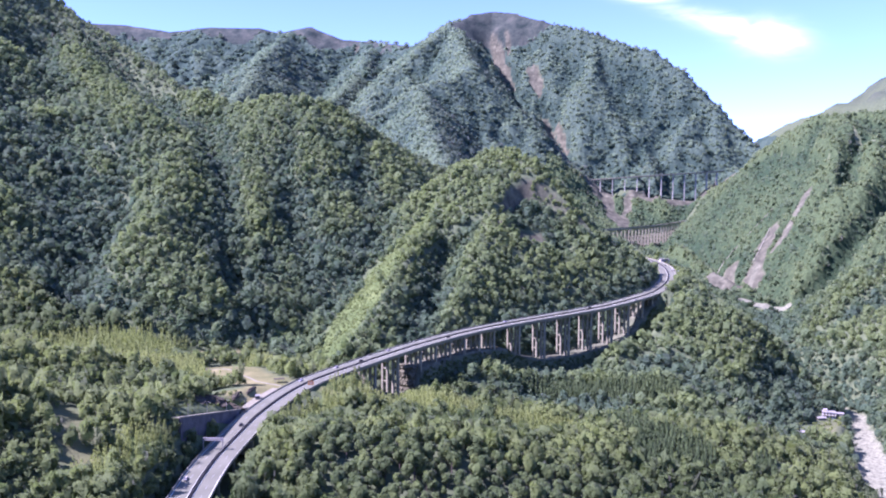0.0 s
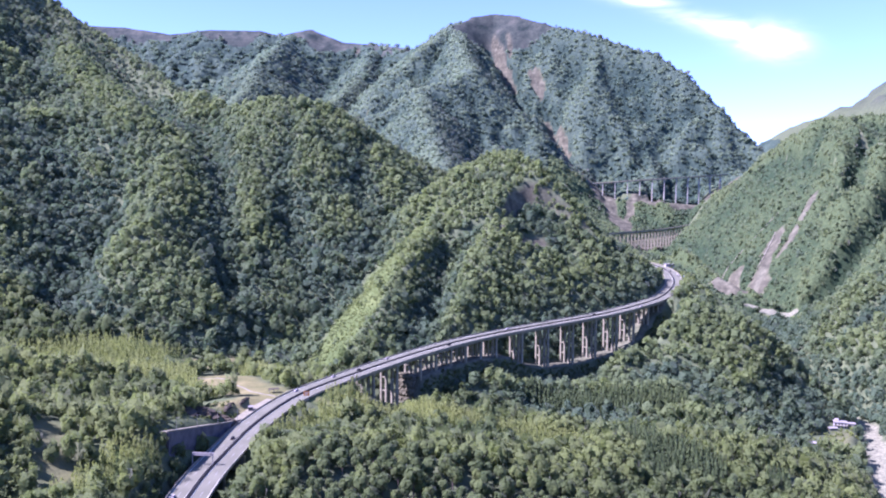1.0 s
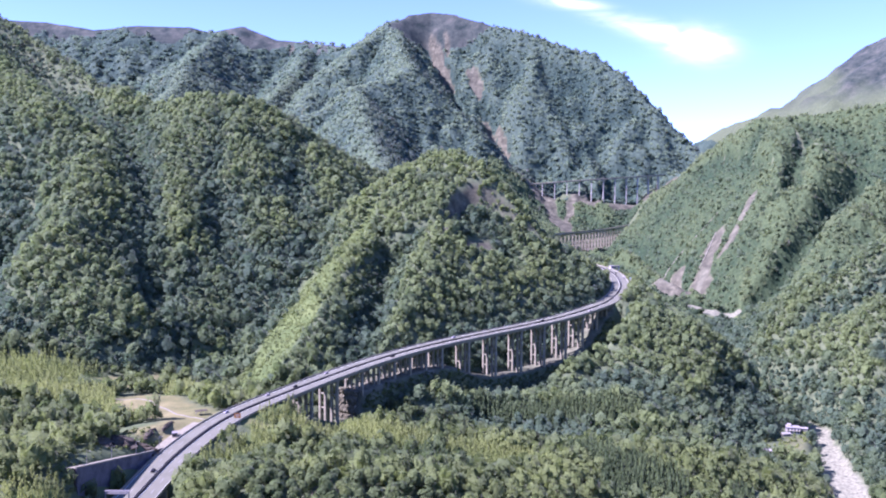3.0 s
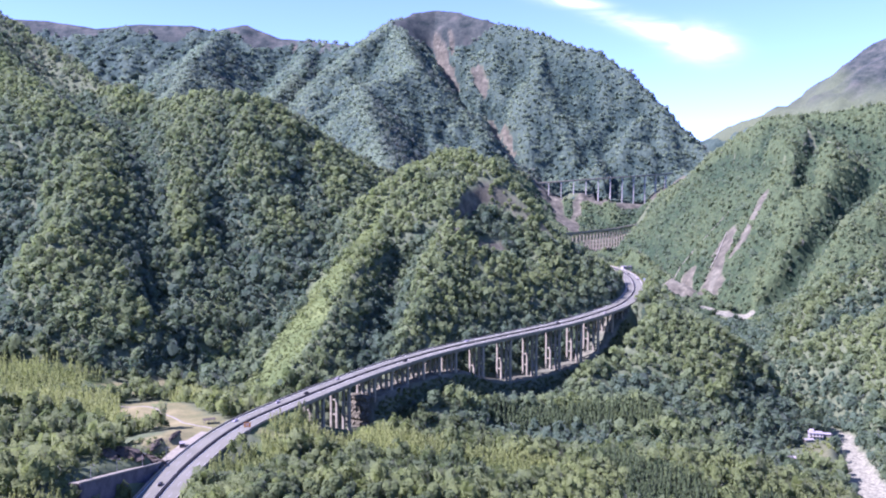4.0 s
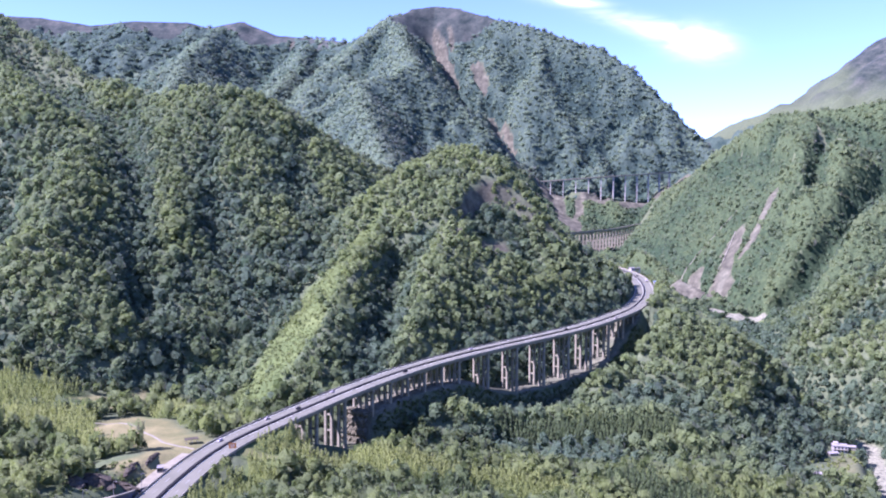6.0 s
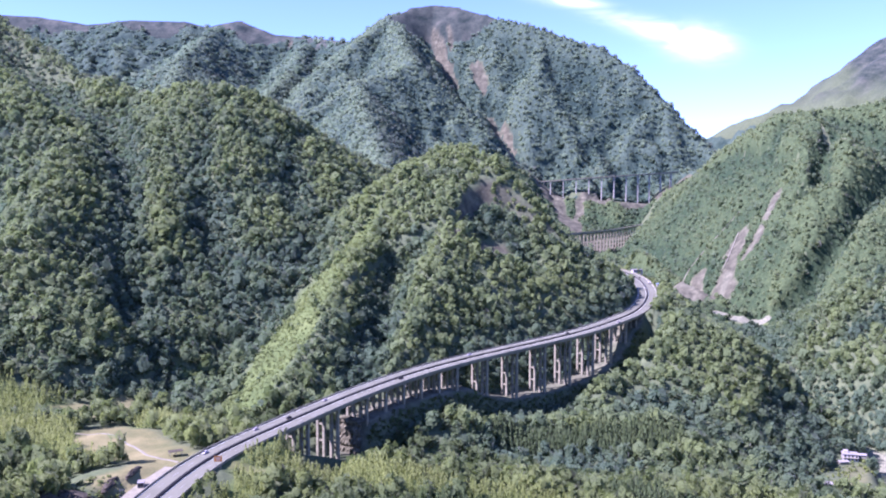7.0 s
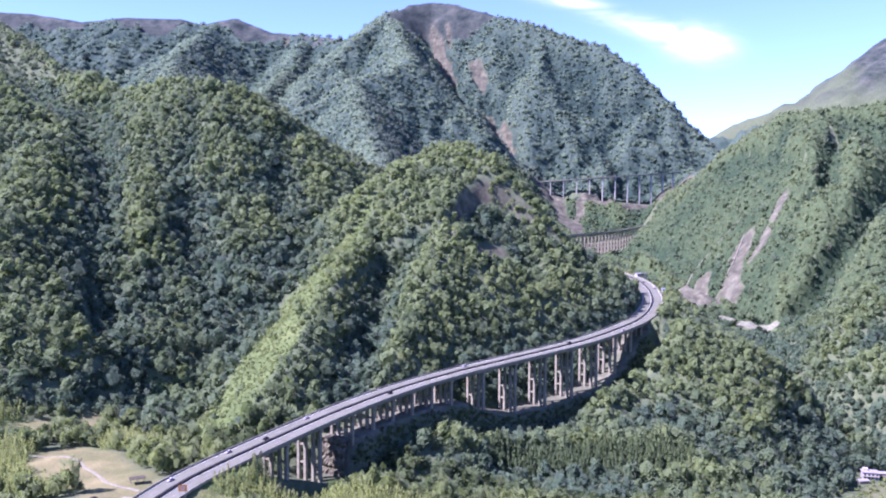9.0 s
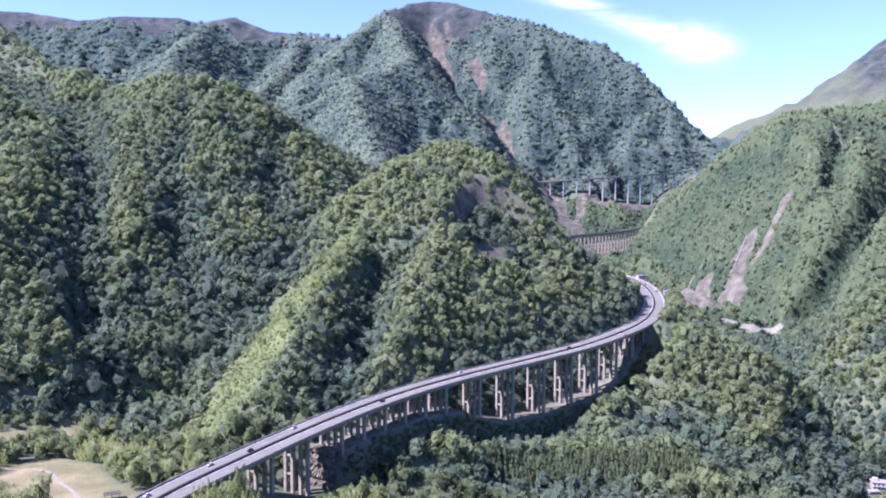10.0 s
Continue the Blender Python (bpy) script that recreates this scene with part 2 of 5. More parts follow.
def land(x, y):
    x, y = np.asarray(x, float), np.asarray(y, float)
    h = bare_land(x, y)
    d, z, side, gone = along(x, y, ROAD)
    on_ground = ((gone > 222) & (gone < 400)) | (gone > 905)
    wide = np.where((side < 0) & (gone > 265) & (gone < 355), 22, 13)
    h = np.where(on_ground & (d < 160), np.clip(h, z - 0.9 - 0.9 * np.maximum(d - 13, 0), z - 0.9 + 1.1 * np.maximum(d - wide, 0)), h)
    # the terrace that carries the piers: wooded bank to its left, a steep drop to its right
    under = np.interp(gone, UNDER_S, UNDER_Z) + 1.2 * fbm(x, y, 14, 2, 19)
    carried = (gone >= 400) & (gone <= 905)
    bank = np.minimum(h, under + 1.15 * np.maximum(d - 12, 0))
    gorge = np.interp(gone, [400, 490, 505, 530, 560, 620, 680, 760, 840, 905], [44, 44, 46, 62, 67, 54, 36, 36, 48, 80])
    drop = np.minimum(h, np.maximum(under - 3.2 * np.maximum(d - 12.5, 0), gorge))
    right = np.clip((d - 27) / 25, 0, 1)
    h = np.where(carried & (side < 0) & (d < 220), np.where(d < 13, under, bank), h)
    h = np.where(carried & (side >= 0) & (d < 52), np.where(d < 12, under, drop * (1 - right) + h * right), h)
    # the bench under the upper viaduct
    span = along(x, y, [(330, 2508, 240), (415, 2497, 240), (490, 2500, 235), (575, 2515, 235), (620, 2526, 240)])[0]
    h = np.where(span < 130, np.minimum(h, 248 + 1.3 * np.maximum(span - 22, 0)), h)
    # the deep cut below the lower viaduct
    cut = along(x, y, [(362, 2080, 0), (400, 2150, 0), (432, 2190, 0)])[0]
    h = np.where(cut < 120, np.minimum(h, 96 + 1.0 * np.maximum(cut - 26, 0)), h)
    # the farm's level yard
    away = along(x, y, [(325, 762, 0), (350, 784, 0), (381, 828, 0), (396, 840, 0)])[0]
    h = np.where(away < 300, np.minimum(h, -3.0 + 0.02 * (380 - x) + 0.62 * np.clip(away - 14, 0, 50) + 1.5 * np.maximum(away - 64, 0)), h)
    # the hollow between the slip road's wall and the bridge
    low = np.minimum(h, z - 14)
    wall_x = np.interp(y, [400, 435, 470, 498], [-177, -171, -164.5, -158.6])
    h = np.where((gone <= 222) & (d < 27), np.where(d < 13, low, low * (1 - (d - 13) / 14) + h * (d - 13) / 14), h)
    h = np.where((y > 398) & (y < 500) & (x > wall_x) & (side < 0), np.minimum(h, np.interp(y, [398, 440, 480, 500], [83, 80, 78, 81])), h)
    return h

# ---- materials ----
def material(name, rough=0.9):
    m = bpy.data.materials.new(name)
    m.use_nodes = True
    n, l = m.node_tree.nodes, m.node_tree.links
    b = n["Principled BSDF"]
    b.inputs["Roughness"].default_value = rough
    b.inputs["Specular IOR Level"].default_value = 0.25
    return m, n, l, b


def noise_ramp(n, l, scale, stops, detail=5.0, coords=None, rough=0.6):
    """A noise at metres of the world, mapped to colours: stops of (position, r, g, b)."""
    if coords is None:
        coords = n.new("ShaderNodeNewGeometry").outputs["Position"]
    t = n.new("ShaderNodeTexNoise")
    t.inputs["Scale"].default_value, t.inputs["Detail"].default_value, t.inputs["Roughness"].default_value = scale, detail, rough
    l.new(coords, t.inputs["Vector"])
    r = n.new("ShaderNodeValToRGB")
    while len(r.color_ramp.elements) < len(stops):
        r.color_ramp.elements.new(0.5)
    for e, (p, *c) in zip(r.color_ramp.elements, stops):
        e.position, e.color = p, (*c, 1)
    l.new(t.outputs["Fac"], r.inputs["Fac"])
    return r.outputs["Color"], t.outputs["Fac"]


def mix(n, l, fac, a, b, mode="MIX"):
    x = n.new("ShaderNodeMix")
    x.data_type, x.blend_type = "RGBA", mode
    for s, v in ((x.inputs[0], fac), (x.inputs[6], a), (x.inputs[7], b)):
        if isinstance(v, (int, float)):
            s.default_value = v
        elif isinstance(v, tuple):
            s.default_value = (*v, 1)
        else:
            l.new(v, s)
    return x.outputs[2]


def bump(n, l, b, height, strength, distance):
    x = n.new("ShaderNodeBump")
    x.inputs["Strength"].default_value, x.inputs["Distance"].default_value = strength, distance
    l.new(height, x.inputs["Height"])
    l.new(x.outputs[0], b.inputs["Normal"])


def plain(name, dark, light, scale, rough=0.85, relief=0.0, fine=None):
    """A weathered surface between two colours, with stains at one scale and grain at a finer one."""
    m, n, l, b = material(name, rough)
    c, f = noise_ramp(n, l, scale, [(0.3, *dark), (0.7, *light)])
    g, f2 = noise_ramp(n, l, fine or scale * 14, [(0.25, 0.75, 0.75, 0.75), (0.8, 1.1, 1.1, 1.1)], 3)
    l.new(mix(n, l, 0.7, c, g, "MULTIPLY"), b.inputs["Base Color"])
    if relief:
        bump(n, l, b, f2, 0.6, relief)
    return m


def ground_material():
    m, n, l, b = material("ground_cover", 0.95)
    green, f = noise_ramp(n, l, 0.02, [(0.3, 0.062, 0.096, 0.03), (0.5, 0.09, 0.132, 0.04), (0.72, 0.128, 0.17, 0.055)], 8)
    tuft, f2 = noise_ramp(n, l, 0.55, [(0.3, 0.55, 0.6, 0.55), (0.7, 1.25, 1.2, 1.1)], 4)
    green = mix(n, l, 1.0, green, tuft, "MULTIPLY")
    a = n.new("ShaderNodeAttribute")
    a.attribute_name = "cover"
    s = n.new("ShaderNodeSeparateColor")
    l.new(a.outputs["Color"], s.inputs[0])
    rock, fr = noise_ramp(n, l, 0.06, [(0.3, 0.031, 0.034, 0.022), (0.5, 0.082, 0.084, 0.053), (0.72, 0.178, 0.18, 0.114)], 9, rough=0.7)
    sand, fs = noise_ramp(n, l, 0.3, [(0.35, 0.09, 0.1, 0.07), (0.52, 0.208, 0.22, 0.138), (0.75, 0.315, 0.328, 0.208)], 8, rough=0.7)
    dry, fd = noise_ramp(n, l, 0.05, [(0.3, 0.098, 0.112, 0.04), (0.55, 0.174, 0.17, 0.068), (0.75, 0.24, 0.225, 0.097)], 8)
    heath, fh = noise_ramp(n, l, 0.018, [(0.36, 0.012, 0.025, 0.02), (0.5, 0.04, 0.053, 0.04), (0.66, 0.082, 0.09, 0.066)], 10, rough=0.72)
    open_land = n.new("ShaderNodeAttribute")
    open_land.attribute_name = "open_land"
    floor, ff = noise_ramp(n, l, 0.15, [(0.3, 0.06, 0.082, 0.042), (0.7, 0.105, 0.135, 0.062)], 5)
    green = mix(n, l, open_land.outputs["Fac"], floor, green)
    c = mix(n, l, a.outputs["Alpha"], green, heath)
    c = mix(n, l, s.outputs[2], c, dry)
    c = mix(n, l, s.outputs[0], c, rock)
    c = mix(n, l, s.outputs[1], c, sand)
    l.new(c, b.inputs["Base Color"])
    bump(n, l, b, f2, 0.7, 0.8)
    return m


def leaf_material(name, dark, light, glow=0.5, lace=0.0):
    """Leaves: each clump has a tone of its own, each tree another, and some light passes through; lace: gaps between the leaves, so many to the metre."""
    m, n, l, b = material(name, 0.8)
    b.inputs["Specular IOR Level"].default_value = 0.3
    b.inputs["Sheen Weight"].default_value, b.inputs["Sheen Roughness"].default_value = 0.12, 0.6
    g = n.new("ShaderNodeNewGeometry")
    a = n.new("ShaderNodeAttribute")
    a.attribute_name = "tone"
    base = mix(n, l, a.outputs["Fac"], dark, light)
    r = n.new("ShaderNodeMapRange")
    r.inputs["To Min"].default_value, r.inputs["To Max"].default_value = 0.88, 1.12
    l.new(g.outputs["Random Per Island"], r.inputs["Value"])
    k = n.new("ShaderNodeCombineColor")
    for i in range(3):
        l.new(r.outputs[0], k.inputs[i])
    c = mix(n, l, 1.0, base, k.outputs[0], "MULTIPLY")
    leaves, f = noise_ramp(n, l, 1.5, [(0.36, 0.76, 0.78, 0.8), (0.64, 1.2, 1.19, 1.15)], 3)
    c = mix(n, l, 1.0, c, leaves, "MULTIPLY")
    l.new(c, b.inputs["Base Color"])
    t = n.new("ShaderNodeBsdfTranslucent")
    l.new(c, t.inputs["Color"])
    x = n.new("ShaderNodeMixShader")
    x.inputs[0].default_value = glow
    l.new(b.outputs[0], x.inputs[1])
    l.new(t.outputs[0], x.inputs[2])
    out = x.outputs[0]
    if lace:
        gaps = n.new("ShaderNodeTexNoise")
        gaps.inputs["Scale"].default_value, gaps.inputs["Detail"].default_value = lace, 2.0
        l.new(g.outputs["Position"], gaps.inputs["Vector"])
        cut = n.new("ShaderNodeMath")
        cut.operation, cut.inputs[1].default_value = "GREATER_THAN", 0.46
        l.new(gaps.outputs["Fac"], cut.inputs[0])
        y = n.new("ShaderNodeMixShader")
        l.new(cut.outputs[0], y.inputs[0])
        l.new(n.new("ShaderNodeBsdfTransparent").outputs[0], y.inputs[1])
        l.new(out, y.inputs[2])
        out = y.outputs[0]
    l.new(out, n["Material Output"].inputs["Surface"])
    return m


def canopy_material(name, dark, light):
    """A closed roof of leaves seen from far off: crowns and clumps in fine relief."""
    m, n, l, b = material(name, 0.9)
    b.inputs["Specular IOR Level"].default_value = 0.1
    a = n.new("ShaderNodeAttribute")
    a.attribute_name = "tone"
    c = mix(n, l, a.outputs["Fac"], dark, light)
    clump, f = noise_ramp(n, l, 0.22, [(0.3, 0.6, 0.64, 0.68), (0.7, 1.35, 1.32, 1.26)], 6, rough=0.7)
    l.new(mix(n, l, 1.0, c, clump, "MULTIPLY"), b.inputs["Base Color"])
    bump(n, l, b, f, 0.9, 3.5)
    return m


MAT_GROUND = ground_material()
MAT_LEAF = leaf_material("broad_leaves", (0.092, 0.142, 0.049), (0.18, 0.238, 0.069), lace=1.7)
MAT_YOUNG_LEAF = leaf_material("young_leaves", (0.165, 0.222, 0.053), (0.245, 0.305, 0.08), lace=2.2)
MAT_SCRUB = leaf_material("scrub_leaves", (0.1, 0.148, 0.042), (0.15, 0.205, 0.056), lace=2.5)
# slope and hillside greens: haze is tinted in as extra blue
MAT_SLOPE_LEAF = leaf_material("slope_leaves", (0.09, 0.151, 0.083), (0.178, 0.242, 0.08), lace=1.1)
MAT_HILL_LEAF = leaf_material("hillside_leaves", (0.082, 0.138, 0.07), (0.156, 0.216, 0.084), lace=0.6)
MAT_CONCRETE = plain("weathered_concrete", (0.154, 0.156, 0.11), (0.272, 0.275, 0.2), 0.12, 0.85, 0.02, 2.5)
MAT_ASPHALT = plain("grey_asphalt", (0.118, 0.127, 0.086), (0.166, 0.176, 0.122), 0.05, 0.8, 0.005, 6)
MAT_FASCIA = plain("bridge_concrete", (0.176, 0.174, 0.115), (0.31, 0.306, 0.21), 0.3, 0.85, 0.01, 4)
# distance haze is put into this green as extra blue
MAT_CANOPY = canopy_material("haze_tinted_mountain_canopy", (0.03, 0.056, 0.042), (0.066, 0.102, 0.07))
# far hillside roof, with a little blue haze in its colour
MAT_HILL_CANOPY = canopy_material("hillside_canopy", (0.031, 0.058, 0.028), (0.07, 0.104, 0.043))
# single mountain trees carry the same blue haze tint in their colour
MAT_MOUNTAIN_LEAF = leaf_material("haze_tinted_mountain_leaves", (0.096, 0.167, 0.107), (0.176, 0.258, 0.146), lace=0.45)
MAT_PALE = plain("pale_concrete", (0.3, 0.305, 0.25), (0.43, 0.44, 0.365), 0.2, 0.85, 0.01, 3)
MAT_WORN = plain("worn_road_paint", (0.22, 0.22, 0.21), (0.4, 0.4, 0.38), 0.4, 0.7)
MAT_BARRIER = plain("dark_median_barrier", (0.03, 0.032, 0.03), (0.07, 0.072, 0.068), 0.4, 0.8)
MAT_RAIL = plain("galvanised_steel", (0.2, 0.2, 0.19), (0.32, 0.32, 0.3), 0.8, 0.5)
MAT_PAINT = plain("road_paint", (0.58, 0.62, 0.52), (0.75, 0.8, 0.68), 0.4, 0.6)
MAT_ROCKWALL = plain("stone_masonry", (0.06, 0.064, 0.068), (0.14, 0.145, 0.15), 0.15, 0.9, 0.08, 1.2)
MAT_ROCK = plain("tan_rock", (0.068, 0.068, 0.04), (0.19, 0.186, 0.115), 0.3, 0.95, 0.15, 1.8)
MAT_EARTH = plain("bare_earth", (0.042, 0.038, 0.025), (0.092, 0.084, 0.056), 0.2, 0.95, 0.1, 1.5)
MAT_WHITEWASH = plain("whitewashed_wall", (0.32, 0.31, 0.29), (0.46, 0.45, 0.43), 0.25, 0.85, 0.01)
MAT_GREYROOF = plain("grey_roof", (0.2, 0.198, 0.18), (0.32, 0.315, 0.285), 0.3, 0.6, 0.02)
MAT_DARK = plain("dark_glass", (0.02, 0.025, 0.03), (0.05, 0.055, 0.06), 0.8, 0.15)
MAT_ORANGE = plain("orange_board", (0.26, 0.11, 0.015), (0.36, 0.16, 0.025), 0.6, 0.5)
MAT_BARK = plain("grey_bark", (0.09, 0.075, 0.06), (0.2, 0.17, 0.14), 1.2, 0.95, 0.02)
MAT_TRACK = plain("pale_gravel", (0.176, 0.175, 0.115), (0.26, 0.256, 0.172), 0.3, 0.95, 0.02)

# ---- ground: one sheet to the skyline ----
def steps(spans):
    """Coordinates from spans of (start, end, step)."""
    out = []
    for a, b, s in spans:
        out.extend(np.linspace(a, b, max(1, int(round((b - a) / s))), endpoint=False))
    return np.array(out + [spans[-1][1]])


GX = steps([(-3000, -1900, 60), (-1900, -900, 20), (-900, -420, 12), (-420, 560, 5), (560, 1100, 10), (1100, 2900, 50)])
GY = steps([(-1300, 200, 60), (200, 300, 10), (300, 1100, 4.5), (1100, 1700, 8), (1700, 3300, 11), (3300, 4200, 16), (4200, 4500, 40)])
X, Y = np.meshgrid(GX, GY)
Z = land(X, Y)
SLOPE = np.hypot(np.gradient(Z, GX, axis=1), np.gradient(Z, GY, axis=0))


def spot(x, y, line, width):
    """1 on a polyline in plan, 0 from width on, with a ragged edge."""
    d = along(x, y, [(a, b, 0) for a, b in line])[0]
    return np.clip((width - d + 0.6 * width * fbm(x, y, width * 1.5, 3, 91)) / (0.3 * width), 0, 1)


SLIDES = [([(661, 1718), (615, 1661), (585, 1626), (563, 1607)], 12), ([(583, 1691), (558, 1663), (529, 1607), (507, 1570)], 20), ([(507, 1575), (462, 1500), (440, 1520), (423, 1570)], 27), ([(501, 1697), (480, 1640), (440, 1560)], 17), ([(310, 2066), (372, 2134), (441, 2212)], 22),
         ([(-3, 3135), (27, 3068), (60, 3000)], 9), ([(132, 3012), (158, 2944)], 8), ([(205, 2820), (213, 2794), (236, 2730)], 9),
          ([(-20, 3160), (-8, 3110), (10, 3060), (25, 3030)], 15), ([(28, 3150), (40, 3090)], 9), ([(110, 3010), (150, 2930)], 13), ([(170, 2860), (195, 2780)], 13), ([(150, 2860), (180, 2800)], 9),
          ([(205, 2740), (222, 2650), (235, 2560), (275, 2530)], 13), ([(300, 2520), (335, 2460), (350, 2380), (360, 2250)], 30), ([(400, 2470), (380, 2400), (370, 2320)], 16),
          ([(420, 2488), (520, 2470), (600, 2500), (680, 2535), (725, 2570)], 22), ([(175, 2575), (255, 2530), (340, 2503)], 24), ([(-670, 3880), (-660, 3840)], 14),
          ([(-68, 676), (-58, 690)], 9), ([(-62, 688), (-22, 738), (12, 774)], 10), ([(-205, 400), (-215, 440)], 8), ([(24, 985), (50, 1000), (70, 1010)], 11)]
SCREE = [([(640, 1690), (615, 1661), (585, 1626), (563, 1607)], 4.5), ([(529, 1607), (507, 1570), (472, 1508)], 8), ([(450, 1530), (425, 1572)], 7),
         ([(798, 1900), (803, 1830), (800, 1755), (826, 1716), (853, 1712)], 8), ([(-8, 706), (10, 698), (26, 676), (34, 650)], 5)]
FIELD = [(-164, 512), (-166, 538), (-172, 560), (-195, 583), (-218, 610)]


def bare_rock(x, y):
    r = np.zeros(np.shape(x))
    for line, width in SLIDES:
        r = np.maximum(r, spot(x, y, line, width))
    return r


def river_bed(x, y):
    d = along(x, y, RIVER)[0]
    wide = np.interp(y, [640, 760, 860, 930, 1000, 1600], [22, 17, 12, 7, 2, 2])
    bar = spot(x, y, [(462, 1424), (487, 1410), (525, 1408)], 21)
    for line, width in SCREE:
        bar = np.maximum(bar, 0.35 * spot(x, y, line, width))
    return np.maximum(bar, np.clip((wide - d + 5 * fbm(x, y, 18, 3, 8)) / 4, 0, 1))


def dry_grass(x, y):
    return np.maximum(spot(x, y, FIELD, 24), np.maximum(0.85 * spot(x, y, [(-272, 660), (-246, 680), (-229, 706)], 19), np.maximum.reduce([0.4 * spot(x, y, [(376, 812), (362, 775), (345, 760)], 12), 0.55 * spot(x, y, [(-242, 379), (-224, 358), (-212, 336)], 12), 0.5 * spot(x, y, [(-113, 551), (-97, 548)], 8)])))


def grassy(x, y):
    """Where low bright grass and scrub grow instead of wood."""
    d, _, side, _ = along(x, y, RIDGES["knoll_spur"][3])
    spur = np.clip((np.interp(y, [690, 760, 900, 1000, 1060], [42, 66, 54, 32, 10]) - d + 20 * fbm(x, y, 30, 3, 14)) / 14, 0, 1) * ((side > 0) | (d < 5))
    return np.clip(spur + spot(x, y, [(-4, 690), (20, 652), (31, 625)], 4) + spot(x, y, [(-90, 588), (-70, 596)], 9) + spot(x, y, [(-227, 786), (-213, 790)], 8) + spot(x, y, [(462, 1382), (512, 1372)], 18), 0, 1)


def fresh(x, y):
    """Where the wood is lighter green: young stands, the knoll's crest, a valley side, the high left ridge."""
    g = spot(x, y, [(40, 630), (130, 655), (210, 700), (290, 690)], 26) + spot(x, y, [(345, 720), (325, 640), (300, 560)], 30) + spot(x, y, [(100, 795), (171, 727), (244, 755)], 20)
    g = g + 1.2 * spot(x, y, [(-62, 1080), (-10, 1125), (40, 1125), (80, 1095)], 32) + spot(x, y, [(-70, 1010), (-82, 930), (-95, 830)], 45)
    g = g + 0.9 * spot(x, y, [(-215, 835), (-192, 770), (-165, 705)], 34)
    # the high left ridge gets a lighter tone in place of sunlight
    g = g + spot(x, y, [(-1050, 800), (-708, 1060), (-600, 1240)], 150)
    return np.clip(g + spot(x, y, [(75, 481), (103, 581), (60, 600)], 22) + spot(x, y, [(-330, 420), (-240, 430), (-250, 520)], 20), 0, 1)


def young_grove(x, y):
    """Stands of slim young light-green trees on the flat ground."""
    g = spot(x, y, [(-400, 600), (-330, 610), (-260, 590), (-225, 565)], 40) + spot(x, y, [(-400, 680), (-330, 670), (-292, 658)], 28) + spot(x, y, [(-190, 652), (-145, 640)], 22)
    g = g + spot(x, y, [(-105, 566), (-60, 585), (0, 585), (70, 578)], 26)
    g = g + spot(x, y, [(-140, 470), (-112, 500), (-108, 530)], 12) + spot(x, y, [(-200, 330), (-185, 380)], 12)
    return np.clip(g, 0, 1) * (land(x, y) < 106)


def conifers(x, y):
    """Planted conifers in close ranks."""
    return np.clip(spot(x, y, [(60, 742), (85, 749), (136, 759), (195, 760)], 15) + spot(x, y, [(128, 597), (143, 571), (165, 569), (180, 562)], 19) + spot(x, y, [(137, 560), (137, 537)], 10) + spot(x, y, [(227, 557), (257, 573)], 9) + spot(x, y, [(2, 548), (14, 556)], 7), 0, 1)


def ground_at(x, y, grid=Z):
    """Height on the finished sheet."""
    i, j = np.clip(np.searchsorted(GX, x) - 1, 0, len(GX) - 2), np.clip(np.searchsorted(GY, y) - 1, 0, len(GY) - 2)
    u, v = (x - GX[i]) / (GX[i + 1] - GX[i]), (y - GY[j]) / (GY[j + 1] - GY[j])
    return (grid[j, i] * (1 - u) + grid[j, i + 1] * u) * (1 - v) + (grid[j + 1, i] * (1 - u) + grid[j + 1, i + 1] * u) * v


def part(name, bm, mat, parent=None, label=""):
    me = bpy.data.meshes.new(name)
    bm.to_mesh(me)
    bm.free()
    if mat:
        me.materials.append(mat)
    ob = new(name, me)
    ob.parent = parent
    return tagged(ob, label)


def mesh_object(name, verts, faces, mat, parent=None, smooth=False):
    me = bpy.data.meshes.new(name)
    me.from_pydata([tuple(v) for v in verts], [], [tuple(f) for f in faces])
    if mat:
        me.materials.append(mat)
    if smooth:
        me.shade_smooth()
    ob = new(name, me)
    ob.parent = parent
    return ob


def quick_mesh(name, verts, quads, mat, smooth=False):
    """A big mesh straight from arrays of vertices and four-cornered faces."""
    me = bpy.data.meshes.new(name)
    me.vertices.add(len(verts))
    me.vertices.foreach_set("co", np.asarray(verts, np.float32).ravel())
    me.loops.add(quads.size)
    me.loops.foreach_set("vertex_index", quads.astype(np.int32).ravel())
    me.polygons.add(len(quads))
    me.polygons.foreach_set("loop_start", np.arange(0, quads.size, quads.shape[1], dtype=np.int32))
    me.update(calc_edges=True)
    me.materials.append(mat)
    if smooth:
        me.shade_smooth()
    return me


nx, ny = len(GX), len(GY)
ids = np.arange(nx * ny).reshape(ny, nx)
quads = np.stack([ids[:-1, :-1], ids[:-1, 1:], ids[1:, 1:], ids[1:, :-1]], -1).reshape(-1, 4)
me = quick_mesh("ground", np.stack([X, Y, Z], -1).reshape(-1, 3), quads, MAT_GROUND, True)
cover = np.zeros((nx * ny, 4), np.float32)
dist, _, hand, gone = along(X, Y, ROAD)
CLIFF = np.clip((SLOPE - 1.15) / 0.3, 0, 1) * (dist < 30) * (dist > 10) * (hand > 0) * (gone > 480) * (gone < 900)
BLUFF_ROCK = np.clip((SLOPE - 1.5) / 0.4, 0, 1) * (along(X, Y, [(20, 1024, 0), (34, 1062, 0), (50, 1076, 0)])[0] < 11)
TERRACE = (dist < 12.3) * (gone > 484) * (gone < 903) * np.clip(0.75 + 0.9 * fbm(X, Y, 16, 3, 77), 0, 1)
